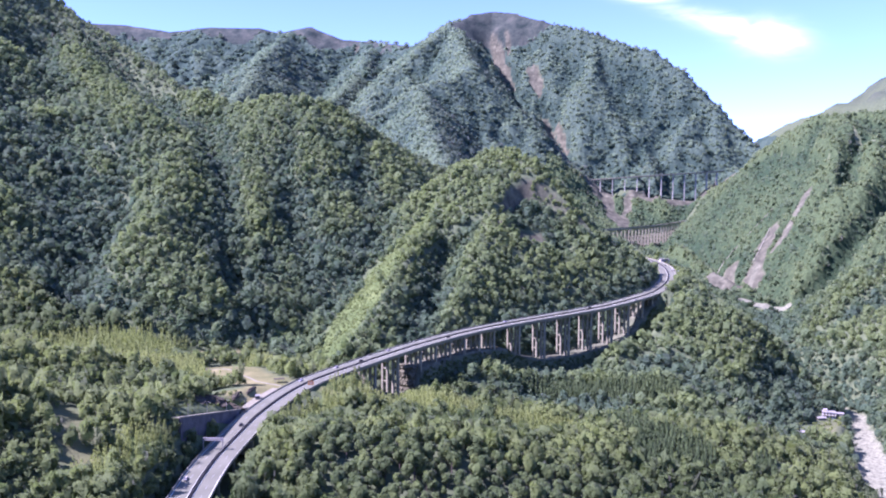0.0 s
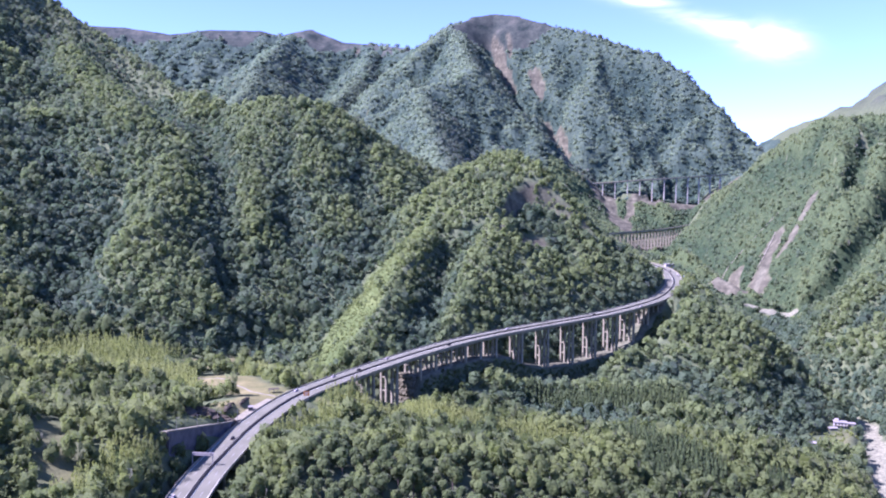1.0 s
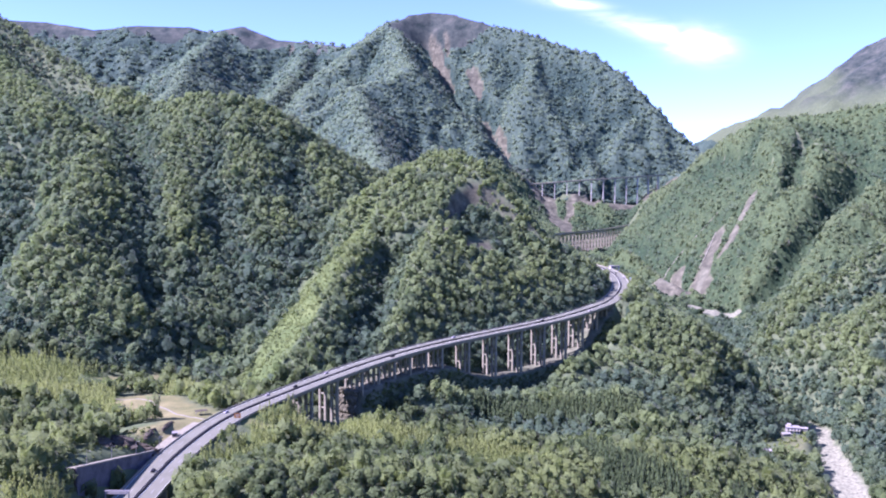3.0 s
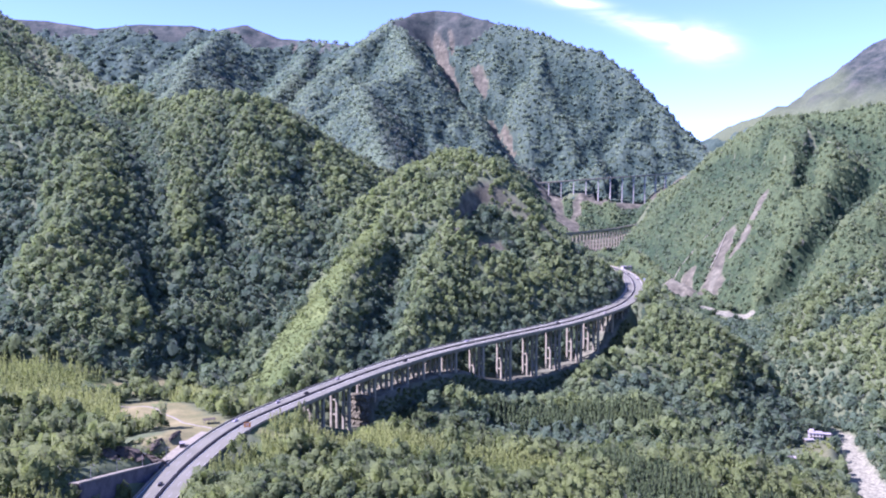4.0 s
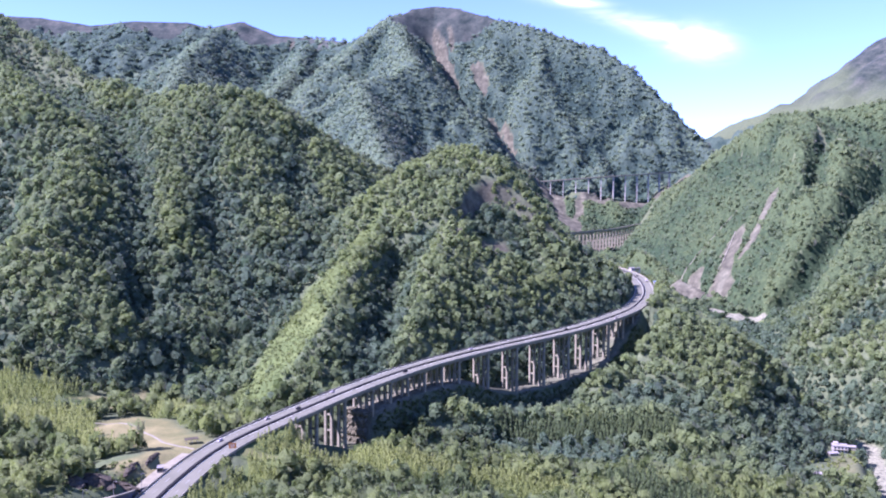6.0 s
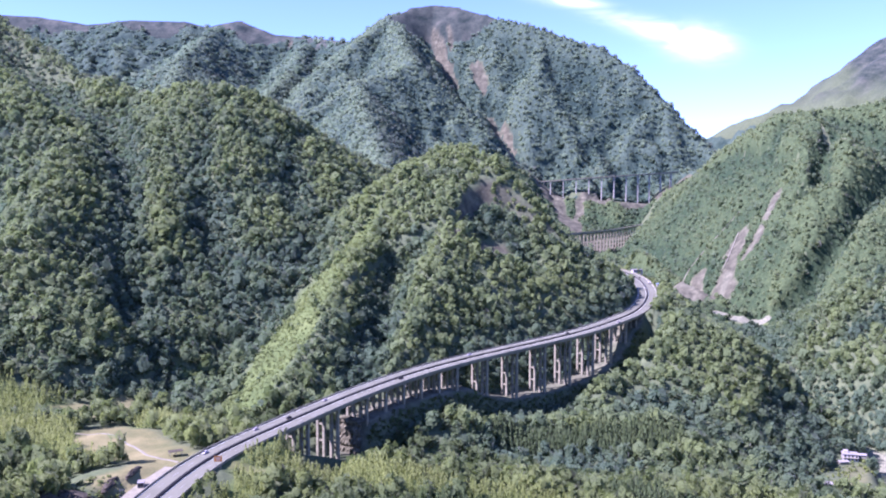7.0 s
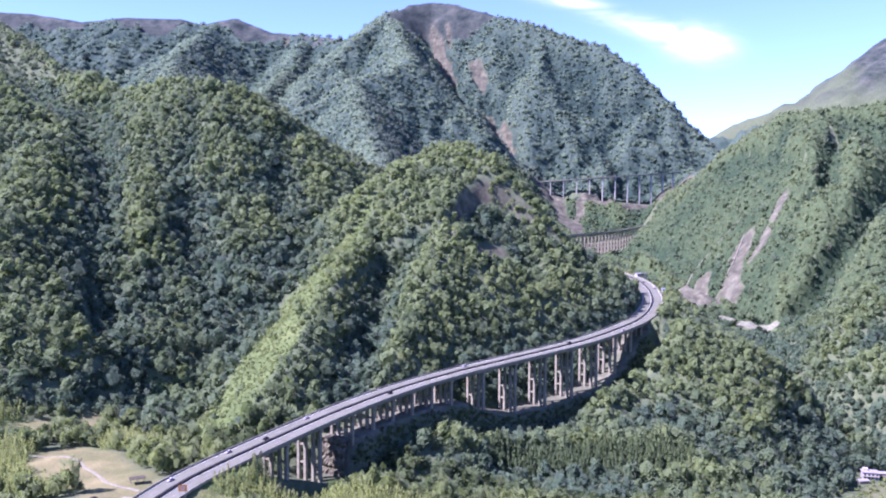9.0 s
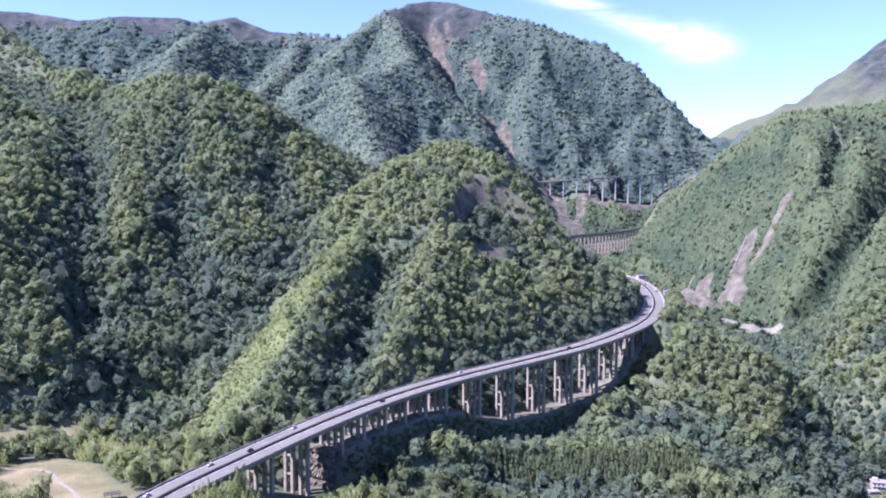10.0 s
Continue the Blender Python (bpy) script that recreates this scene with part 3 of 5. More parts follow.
steep = np.clip((SLOPE - 2.3) / 0.5, 0, 1) * (along(X, Y, ROAD)[0] > 70)
cover[:, 0] = np.maximum.reduce([bare_rock(X, Y), 0.1 * CLIFF, 0.8 * steep, BLUFF_ROCK, 0.9 * TERRACE]).ravel()
cover[:, 1] = np.maximum(river_bed(X, Y), 0.4 * TERRACE).ravel()
cover[:, 2] = dry_grass(X, Y).ravel()
cover[:, 3] = np.clip((Z + 150 * fbm(X, Y, 260, 5, 61) - 680) / 110, 0, 1).ravel()
me.color_attributes.new("cover", "FLOAT_COLOR", "POINT").data.foreach_set("color", cover.ravel())
platform = ((Y > 396) & (Y < 530) & (X > -215) & (X < -155)).astype(float) * 0.3
open_land = np.maximum(np.maximum(grassy(X, Y), platform), np.clip(young_grove(X, Y) + 0.15 * (Y > 1350) * (Y < 2150) * (X > 300), 0, 1))
me.attributes.new("open_land", "FLOAT", "POINT").data.foreach_set("value", open_land.astype(np.float32).ravel())
ground = tagged(new("ground", me), "steep green mountain valley with rock slips and a stony river bed", "ground", kind="structure")

# ---- the road ----
def road_frame(line):
    """Points along a line with the unit vectors to their right and ahead."""
    p = np.array(line)
    t = np.gradient(p[:, :2], axis=0)
    t /= np.linalg.norm(t, axis=1)[:, None]
    return p, np.stack([t[:, 1], -t[:, 0]], -1), t


def strip(name, line, profile, mat, parent=None, label=""):
    """A bar along a line: profile of (offset to the right, height)."""
    p, r, _ = road_frame(line)
    k = len(profile)
    verts = [(a[0] + o * b[0], a[1] + o * b[1], a[2] + h) for a, b in zip(p, r) for o, h in profile]
    faces = []
    for i in range(len(p) - 1):
        for j in range(k):
            a, b = i * k + j, i * k + (j + 1) % k
            faces.append((a, b, b + k, a + k))
    faces += [tuple(range(k))[::-1], tuple(range((len(p) - 1) * k, len(p) * k))]
    return tagged(mesh_object(name, verts, faces, mat, parent), label)


class Line:
    """Places along a curve by metres gone."""

    def __init__(self, line):
        self.p, self.r, self.t = road_frame(line)
        self.s = np.r_[0, np.cumsum(np.hypot(*np.diff(self.p[:, :2], axis=0).T))]

    def at(self, s, offset=0.0):
        x, y, z = (np.interp(s, self.s, self.p[:, k]) for k in range(3))
        rx, ry = (np.interp(s, self.s, self.r[:, k]) for k in range(2))
        return Vector((x + offset * rx, y + offset * ry, z)), math.atan2(ry, rx)

    def cut(self, a, b, step=6.0):
        return [tuple(self.at(s)[0]) for s in np.linspace(a, b, max(2, int((b - a) / step)))]


def box(bm, size, at=(0, 0, 0), turn=0.0, bevel=0.0, taper=1.0):
    """A bar of that size standing on the point at, with its top narrowed by taper."""
    g = bmesh.ops.create_cube(bm, size=1)["verts"]
    for v in g:
        k = taper if v.co.z > 0 else 1.0
        v.co = Vector((v.co.x * size[0] * k, v.co.y * size[1] * k, (v.co.z + 0.5) * size[2]))
    if bevel:
        edges = list({e for v in g for e in v.link_edges})
        g = list({v for f in bmesh.ops.bevel(bm, geom=edges, offset=bevel, segments=1, affect="EDGES")["faces"] for v in f.verts} | {v for v in g if v.is_valid})
    m = Matrix.Translation(at) @ Matrix.Rotation(turn, 4, "Z")
    for v in g:
        v.co = m @ v.co
    return g


MAIN = Line(ROAD)
road = tagged(new("road"), "grey two-carriageway mountain motorway curving over a viaduct", "road", kind="structure")
for o in (-6.1, 6.1):
    strip("carriageway", ROAD, [(o - 5.3, 0), (o - 5.3, -0.3), (o + 5.3, -0.3), (o + 5.3, 0)], MAT_ASPHALT, road)
    strip("deck", ROAD, [(o - 5.75, -0.31), (o - 5.75, -0.6), (o - 4.6, -0.9), (o - 4.4, -2.5), (o + 4.4, -2.5), (o + 4.6, -0.9), (o + 5.75, -0.6), (o + 5.75, -0.31)], MAT_CONCRETE, road)
    for q in (-5.55, 5.55):
        inner = o * q < 0
        strip("parapet", ROAD, [(o + q - 0.22, -0.3), (o + q + 0.22, -0.3), (o + q + 0.1, 0.95), (o + q - 0.1, 0.95)], MAT_BARRIER if inner else MAT_FASCIA, road)
        strip("handrail", ROAD, [(o + q - 0.06, 1.2), (o + q + 0.06, 1.2), (o + q + 0.06, 1.32), (o + q - 0.06, 1.32)], MAT_BARRIER if inner else MAT_RAIL, road)
    for q in (-4.6, 4.6):
        strip("edge_line", ROAD, [(o + q - 0.13, 0.004), (o + q + 0.13, 0.004), (o + q + 0.13, 0.012), (o + q - 0.13, 0.012)], MAT_PAINT, road)
    verts, faces = [], []
    for s in np.arange(2, MAIN.s[-1] - 8, 15.0):
        a, b = len(verts), [MAIN.at(s, o - 0.1)[0], MAIN.at(s, o + 0.1)[0], MAIN.at(s + 6, o + 0.1)[0], MAIN.at(s + 6, o - 0.1)[0]]
        verts += [(v.x, v.y, v.z + 0.012) for v in b]
        faces.append((a, a + 1, a + 2, a + 3))
    tagged(mesh_object("lane_dashes", verts, faces, MAT_WORN, road), kind="stuff")
strip("median_drain", ROAD, [(-0.78, -0.55), (0.78, -0.55), (0.78, -0.35), (-0.78, -0.35)], MAT_CONCRETE, road)
for s in np.arange(430, 905, 37.0):
    q, turn = MAIN.at(s)
    bm = bmesh.new()
    box(bm, (23.6, 0.12, 0.006), (q.x, q.y, q.z + 0.004), turn)
    part("expansion_joint", bm, MAT_DARK, road)


def bridge_pier(line, s, offset, foot, spread, thick, group, label, mat, deck=2.5, ties=True):
    """A bent: two columns, a cap beam on them and tie beams between."""
    q, turn = line.at(s, offset)
    top = q.z - deck
    thing = tagged(new("bridge_pier"), label, "bridge pier", group)
    thing.location = (q.x, q.y, foot)
    height = top - foot
    bm = bmesh.new()
    box(bm, (spread + 3.2, thick + 0.5, 1.5), (0, 0, height - 1.5), turn, 0.12)
    part("pier_cap", bm, mat, thing)
    for side in (-1, 1):
        c = Matrix.Rotation(turn, 3, "Z") @ Vector((side * spread / 2, 0, 0))
        bm = bmesh.new()
        box(bm, (thick, thick, height + 2.5), (c.x, c.y, -4), turn, 0.18, 0.94)
        part("column", bm, mat, thing)
    if ties:
        for k in range(1, int(height // 13) + 1):
            bm = bmesh.new()
            box(bm, (spread, thick * 0.6, 1.1), (0, 0, height * k / (int(height // 13) + 1) - 0.5), turn)
            part("tie_beam", bm, mat, thing)
    return thing


for s in (86, 121, 156, 191, 430, 463, 497, 520, 542, 564, 586, 608, 645, 682.5, 720, 756, 793, 828, 862, 888):
    tall = 14 < MAIN.at(s)[0].z - np.interp(s, UNDER_S, UNDER_Z)
    for o in (-6.1, 6.1):
        q, _ = MAIN.at(s, o)
        bridge_pier(MAIN, s, o, float(land(q.x, q.y)), 5.6, 2.3 if tall else 1.6, "piers of the near viaduct",
                    "twin-column grey concrete pier under the curving viaduct", MAT_FASCIA, 2.5)
for s, tall in ((221, 7), (400, 6), (903, 4)):
    q, turn = MAIN.at(s)
    bm = bmesh.new()
    box(bm, (24, 3.0, 9), (0, 0, 0), turn, 0.15)
    ab = tagged(part("bridge_abutment", bm, MAT_CONCRETE), "grey concrete abutment where the viaduct meets the ground", "abutment", "abutments of the viaduct")
    ab.location = (q.x, q.y, q.z - 11.4)

# ---- the two higher bridges up the valley ----
LOW_BRIDGE = Line(smooth_line([(262, 2020, 147), (316, 2065, 150), (378, 2128, 151.5), (441, 2200, 154), (510, 2288, 159), (575, 2375, 165), (640, 2455, 170)], 20))
FAR_BRIDGE = Line(smooth_line([(170, 2580, 268), (255, 2532, 276), (340, 2505, 282), (415, 2497, 288), (490, 2500, 293), (575, 2515, 299), (660, 2540, 305), (700, 2562, 309)], 20))
for name, line, width, label in (("lower_viaduct", LOW_BRIDGE, 12.0, "grey concrete viaduct lower down the side valley"), ("upper_viaduct", FAR_BRIDGE, 10.5, "long grey viaduct on tall slender piers below the mountain")):
    bridge = tagged(new(name), label, "bridge")
    lp = [tuple(v) for v in line.p]
    strip("deck", lp, [(-width / 2, 0), (-width / 2, -0.6), (-width / 2 + 1.6, -0.9), (-width / 2 + 1.6, -2.8), (width / 2 - 1.6, -2.8), (width / 2 - 1.6, -0.9), (width / 2, -0.6), (width / 2, 0)], MAT_PALE if name == "lower_viaduct" else MAT_CONCRETE, bridge)
    strip("road_surface", lp, [(-width / 2 + 0.6, 0.004), (width / 2 - 0.6, 0.004), (width / 2 - 0.6, 0.06), (-width / 2 + 0.6, 0.06)], MAT_ASPHALT, bridge)
    for q in (-width / 2 + 0.2, width / 2 - 0.2):
        strip("parapet", lp, [(q - 0.2, 0), (q + 0.2, 0), (q + 0.15, 1.3), (q - 0.15, 1.3)], MAT_FASCIA, bridge)
for s in np.arange(10, LOW_BRIDGE.s[-1] - 5, 15.5):
    q, _ = LOW_BRIDGE.at(s)
    foot = float(land(q.x, q.y))
    if q.z - foot > 6:
        bridge_pier(LOW_BRIDGE, s, 0, foot, 6.0, 2.2, "piers of the lower viaduct", "pale concrete pier of the lower valley viaduct", MAT_FASCIA, 2.8)
for s in np.arange(20, FAR_BRIDGE.s[-1] - 5, 36.5):
    q, _ = FAR_BRIDGE.at(s)
    foot = float(land(q.x, q.y))
    if q.z - foot > 6:
        bridge_pier(FAR_BRIDGE, s, 0, foot, 4.6, 2.3, "piers of the upper viaduct", "tall pale concrete pier below the far mountain", MAT_PALE, 2.8, False)

# ---- woods ----
rng = np.random.default_rng(5)


def crown_cards(count, card, slim=1.0, seed=0):
    """Corners of leaf clumps spread through the lobes of one crown of radius 1: clumps face outwards, bent and ragged."""
    r = np.random.default_rng(seed)
    lobes = r.normal(0, 1, (6, 3))
    lobes /= np.linalg.norm(lobes, axis=1)[:, None]
    lobes = lobes * [0.5, 0.5, 0.38] + [0, 0, 0.1]
    size = r.uniform(0.42, 0.68, 6)
    pick = r.integers(0, 6, count)
    out = r.normal(0, 1, (count, 3)) + [0, 0, 0.3]
    out /= np.linalg.norm(out, axis=1)[:, None]
    centre = (lobes[pick] + out * (size[pick] * r.uniform(0.85, 1.05, count))[:, None]) * [slim, slim, 1]
    facing = out + r.normal(0, 0.24, (count, 3))
    facing /= np.linalg.norm(facing, axis=1)[:, None]
    u = np.cross(facing, r.normal(0, 1, (count, 3)))
    u /= np.linalg.norm(u, axis=1)[:, None]
    v = np.cross(facing, u)
    w = (card * r.uniform(0.7, 1.4, count))[:, None]
    corners = np.stack([centre + w * (a * u * r.uniform(0.6, 1.2, (count, 1)) + b * v * r.uniform(0.6, 1.2, (count, 1)))
                        for a, b in ((-1, -1), (1, -1), (1, 1), (-1, 1))], 1)
    corners[:, 0] -= facing * w * 0.25
    corners[:, 2] -= facing * w * 0.25
    return corners, leaf_normals(0.6 * out + 0.25 * facing + 0.4 * centre / (np.linalg.norm(centre, axis=1)[:, None] + 0.1) + [0, 0, 0.1])


def leaf_normals(n):
    """The way that each clump of leaves faces as a whole, for its four corners."""
    n = n / np.linalg.norm(n, axis=1)[:, None]
    return np.repeat(n[:, None], 4, 1)


def scatter(x0, x1, y0, y1, gap):
    """Places on a shaken grid."""
    xs, ys = np.arange(x0, x1, gap), np.arange(y0, y1, gap)
    a, b = np.meshgrid(xs, ys)
    a = a + rng.uniform(-0.48, 0.48, a.shape) * gap
    b = b + rng.uniform(-0.48, 0.48, b.shape) * gap
    return a.ravel(), b.ravel()


def cone_cards(count, card, seed=0):
    """A slim conifer of height 2 about its middle: drooping clumps on a cone."""
    r = np.random.default_rng(seed)
    u = r.uniform(0, 1, count) ** 0.7
    turn = r.uniform(0, 2 * np.pi, count)
    out = np.stack([np.cos(turn), np.sin(turn), 0.35 + 0 * turn], -1)
    wide = 0.06 + 0.42 * u
    centre = np.stack([np.cos(turn) * wide, np.sin(turn) * wide, 1 - 1.9 * u], -1)
    side = np.stack([-np.sin(turn), np.cos(turn), 0 * turn], -1)
    down = np.cross(out, side)
    w = card * (0.5 + 0.8 * u)[:, None]
    return np.stack([centre + w * (a * side + 1.3 * b * down) for a, b in ((-1, -0.8), (1, -0.8), (0.5, 1), (-0.5, 1))], 1), leaf_normals(out + [0, 0, 0.2])


def plume_cards(count, card, seed=0):
    """A slim young tree, upright and feathery, of height 2 about its middle."""
    r = np.random.default_rng(seed)
    u = r.uniform(-1, 1, count)
    turn = r.uniform(0, 2 * np.pi, count)
    wide = (0.40 * np.sqrt(1.02 - u * u) * (1 - 0.25 * u)) * r.uniform(0.7, 1.1, count)
    out = np.stack([np.cos(turn), np.sin(turn), 0.3 + 0.5 * u], -1) + r.normal(0, 0.25, (count, 3))
    centre = np.stack([np.cos(turn) * wide, np.sin(turn) * wide, u], -1)
    side = np.cross([0, 0, 1.0], out)
    side /= np.linalg.norm(side, axis=1)[:, None]
    rise = np.array([0, 0, 1.0]) + 0.3 * r.normal(0, 1, (count, 3))
    w = (card * r.uniform(0.7, 1.3, count))[:, None]
    return np.stack([centre + w * (0.85 * a * side + 0.9 * b * rise) for a, b in ((-0.6, -1), (0.6, -1), (1, 0.7), (-0.4, 1))], 1), leaf_normals(out + [0, 0, 0.5])


def wooded(x, y):
    """How much tall wood grows at a place, 0 to 1."""
    w = 1 - np.clip(1.3 * bare_rock(x, y) + 1.5 * river_bed(x, y) + 1.5 * dry_grass(x, y), 0, 1)
    tree_line = 790 + 75 * np.clip((-500 - x) / 300, 0, 1) - 380 * np.clip((x - 800) / 300, 0, 1) * (y > 2600)
    high = np.clip((ground_at(x, y) + 150 * fbm(x, y, 260, 5, 61) - tree_line) / 140, 0, 0.8)
    return w * (1 - 0.93 * grassy(x, y)) * (1 - high) * (1 - 0.85 * np.clip(ground_at(x, y, CLIFF), 0, 1)) * (1 - 0.95 * np.clip(ground_at(x, y, BLUFF_ROCK), 0, 1))


CHUTES = [[(612, 1786), (553, 1771), (499, 1750), (452, 1690)], [(584, 1711), (543, 1651), (525, 1632)]]


def kept_clear(x, y):
    """The road, the buildings, the slip road and its wall."""
    d, z, hand, gone = along(x, y, ROAD)
    under = (gone > 402) & (gone < 903)
    clear = (d < np.where(under & (gone > 632), 11.0, np.where(under, 17.0, 15.5))) | (along(x, y, [(381, 833, 0), (374, 806, 0), (345, 780, 0), (322, 760, 0)])[0] < 15) | (along(x, y, [(380, 800, 0), (362, 762, 0)])[0] < 11) | (np.hypot(x - 352, y - 782) < 9)
    clear |= (hand > 0) & (gone > 486) & (gone < 895) & (d < np.interp(gone, [505, 522, 640, 665], [25, 13.5, 13.5, 21]))
    clear |= along(x, y, [(-150, 556, 0), (-166, 530, 0), (-186, 514, 0)])[0] < 20
    clear |= (np.hypot(x - 371, y - 823) < 10) | (np.hypot(x - 398, y - 842) < 10)
    clear |= (y > 398) & (y < 512) & (x > -189) & (x < np.interp(y, [400, 435, 470, 508], [-174, -168, -160, -146]))
    bx, by, _ = MAIN.at(335, 12.2)[0]
    clear |= along(x, y, [(bx, by, 0), (bx + 3, by - 14, 0)])[0] < 8
    for line in CHUTES:
        clear |= along(x, y, [(a, b, 0) for a, b in line])[0] < 4.0
    clear |= along(x, y, [tuple(v) for v in LOW_BRIDGE.p])[0] < 12
    clear |= along(x, y, [tuple(v) for v in FAR_BRIDGE.p])[0] < 11
    return clear


def planted_area(x, y):
    """The stretch of the valley that is planted tree by tree."""
    return (x < 105 + 0.545 * y) & (x > -75 - 0.61 * y) & (y > 285)


def raise_cards(x, y, scale, high, sink, templates, tone, even):
    n = len(x)
    z = ground_at(x, y)
    hill = np.stack([ground_at(x - 12, y) - ground_at(x + 12, y), ground_at(x, y - 12) - ground_at(x, y + 12), np.full(n, 24.0)], -1)
    hill /= np.linalg.norm(hill, axis=1)[:, None]
    turn = rng.uniform(0, 2 * np.pi, n)
    kind = rng.integers(0, len(templates), n)
    verts, tones, facing = [], [], []
    for k, (cards, normals) in enumerate(templates):
        m = kind == k
        c, s = np.cos(turn[m]), np.sin(turn[m])
        p = cards.reshape(-1, 3)
        px = scale[m, None] * (c[:, None] * p[:, 0] - s[:, None] * p[:, 1]) + x[m, None]
        py = scale[m, None] * (s[:, None] * p[:, 0] + c[:, None] * p[:, 1]) + y[m, None]
        pz = high[m, None] * (p[:, 2] + sink) + z[m, None]
        verts.append(np.stack([px, py, pz], -1).reshape(-1, 3))
        tones.append(np.repeat(tone[m], len(p)))
        q = normals.reshape(-1, 3)
        facing.append(np.stack([c[:, None] * q[:, 0] - s[:, None] * q[:, 1], s[:, None] * q[:, 0] + c[:, None] * q[:, 1], np.broadcast_to(q[:, 2], px.shape)], -1) * (1 - even) + even * hill[m][:, None])
        facing[-1] = facing[-1].reshape(-1, 3) / np.linalg.norm(facing[-1].reshape(-1, 3), axis=1)[:, None]
    return np.concatenate(verts), np.concatenate(tones), np.concatenate(facing)


def leaf_mesh(name, verts, tones, facing, mat):
    me = quick_mesh(name, verts, np.arange(len(verts)).reshape(-1, 4), mat)
    me.attributes.new("tone", "FLOAT", "POINT").data.foreach_set("value", np.clip(tones, 0, 1).astype(np.float32))
    me.attributes.new("custom_normal", "FLOAT_VECTOR", "POINT").data.foreach_set("vector", facing.astype(np.float32).ravel())
    return me


def stand(name, label, x, y, scale, tall, sink, templates, tone, mat, even=0.25):
    """One sheet of wood: at each place a crown of leaf clumps; even: how far the leaves face as the hillside does."""
    high = tall * scale * rng.uniform(0.8, 1.25, len(x))
    me = leaf_mesh(name, *raise_cards(x, y, scale, high, sink, templates, tone, even), mat)
    return tagged(new(name, me), label, "wood", kind="stuff")


def hue(x, y, low=0.1, span=0.75, loose=0.12):
    """Tone of the trees at a place: by stand and by tree, lighter on rises and low ground, darker in hollows."""
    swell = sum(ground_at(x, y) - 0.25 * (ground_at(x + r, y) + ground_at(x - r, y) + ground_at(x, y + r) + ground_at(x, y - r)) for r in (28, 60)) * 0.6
    # the -0.16 term puts the left hillside's shade into its tone
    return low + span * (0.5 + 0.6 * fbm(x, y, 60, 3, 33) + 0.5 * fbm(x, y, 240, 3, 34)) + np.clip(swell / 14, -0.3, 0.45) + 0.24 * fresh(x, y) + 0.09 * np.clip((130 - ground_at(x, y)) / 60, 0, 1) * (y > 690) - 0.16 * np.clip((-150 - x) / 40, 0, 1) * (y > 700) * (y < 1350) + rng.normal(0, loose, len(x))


def plant(name, label, y0, y1, gap, radius, templates, tall, sink, low, span, mat, even, where=None):
    x, y = scatter(-1150 if y1 < 2600 else -2300, 1350 if y1 < 2600 else 2500, y0, y1, gap)
    far = y1 > 700
    keep = planted_area(x, y) & ~kept_clear(x, y)
    if y0 > 650:  # the near sides of the hills are wooded
        keep &= (ground_at(x, y + 15) - ground_at(x, y - 15) > -14) | (ground_at(x, y) < 190)
    if where:
        keep &= where(x, y)
    x, y = x[keep], y[keep]
    chance = wooded(x, y) * (1 - np.clip(young_grove(x, y) + conifers(x, y), 0, 1))
    keep = rng.uniform(0, 1, len(x)) < chance * (0.97 if far else 0.93)
    keep &= ~((y > 385) & (y < NEAR_EDGE) & (x > -100) & (x < 150))
    x, y = x[keep], y[keep]
    scale = radius * np.clip(rng.lognormal(-0.03, 0.32, len(x)), 0.5, 2.0)
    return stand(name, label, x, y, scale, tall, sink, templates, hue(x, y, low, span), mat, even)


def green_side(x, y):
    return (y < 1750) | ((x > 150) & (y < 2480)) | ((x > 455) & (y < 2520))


def hazed_side(x, y):
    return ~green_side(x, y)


NEAR_EDGE = 455
NEAR = [crown_cards(36, 0.32, 1.0, s) for s in range(6)]
MIDDLE = [crown_cards(18, 0.41, 1.0, s) for s in range(10, 16)]
FARTHEST = [crown_cards(7, 0.7, 1.0, s) for s in range(50, 56)]
FAR = [crown_cards(12, 0.52, 1.0, s) for s in range(20, 26)]
plant("broadleaf_wood", "dense mixed green broadleaf wood on the valley slopes", 250, 700, 5.3, 3.5, NEAR, 1.3, 0.95, 0.14, 0.75, MAT_LEAF, 0.4)
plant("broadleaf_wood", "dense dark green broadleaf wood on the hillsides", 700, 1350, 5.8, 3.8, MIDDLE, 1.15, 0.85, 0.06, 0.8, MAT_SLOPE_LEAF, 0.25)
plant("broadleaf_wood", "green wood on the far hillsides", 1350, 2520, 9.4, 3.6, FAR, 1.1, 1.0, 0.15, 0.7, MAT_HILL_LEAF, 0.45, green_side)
plant("mountain_wood", "trees on the far mountain, haze tinted into their green", 1750, 3330, 9.2, 5.0, FAR, 0.9, 0.95, 0.1, 0.75, MAT_MOUNTAIN_LEAF, 0.7, lambda x, y: hazed_side(x, y) & (x > -1050) & (x < 1000) & (wooded(x, y) > 0.45))
plant("mountain_wood", "trees on the farthest ridges, haze tinted into their green", 2300, 4150, 15.5, 8.0, FARTHEST, 0.8, 0.9, -0.1, 0.5, MAT_MOUNTAIN_LEAF, 0.75, lambda x, y: ((y > 3330) | (x < -1050)) & (x < 400) & (wooded(x, y) > 0.45))


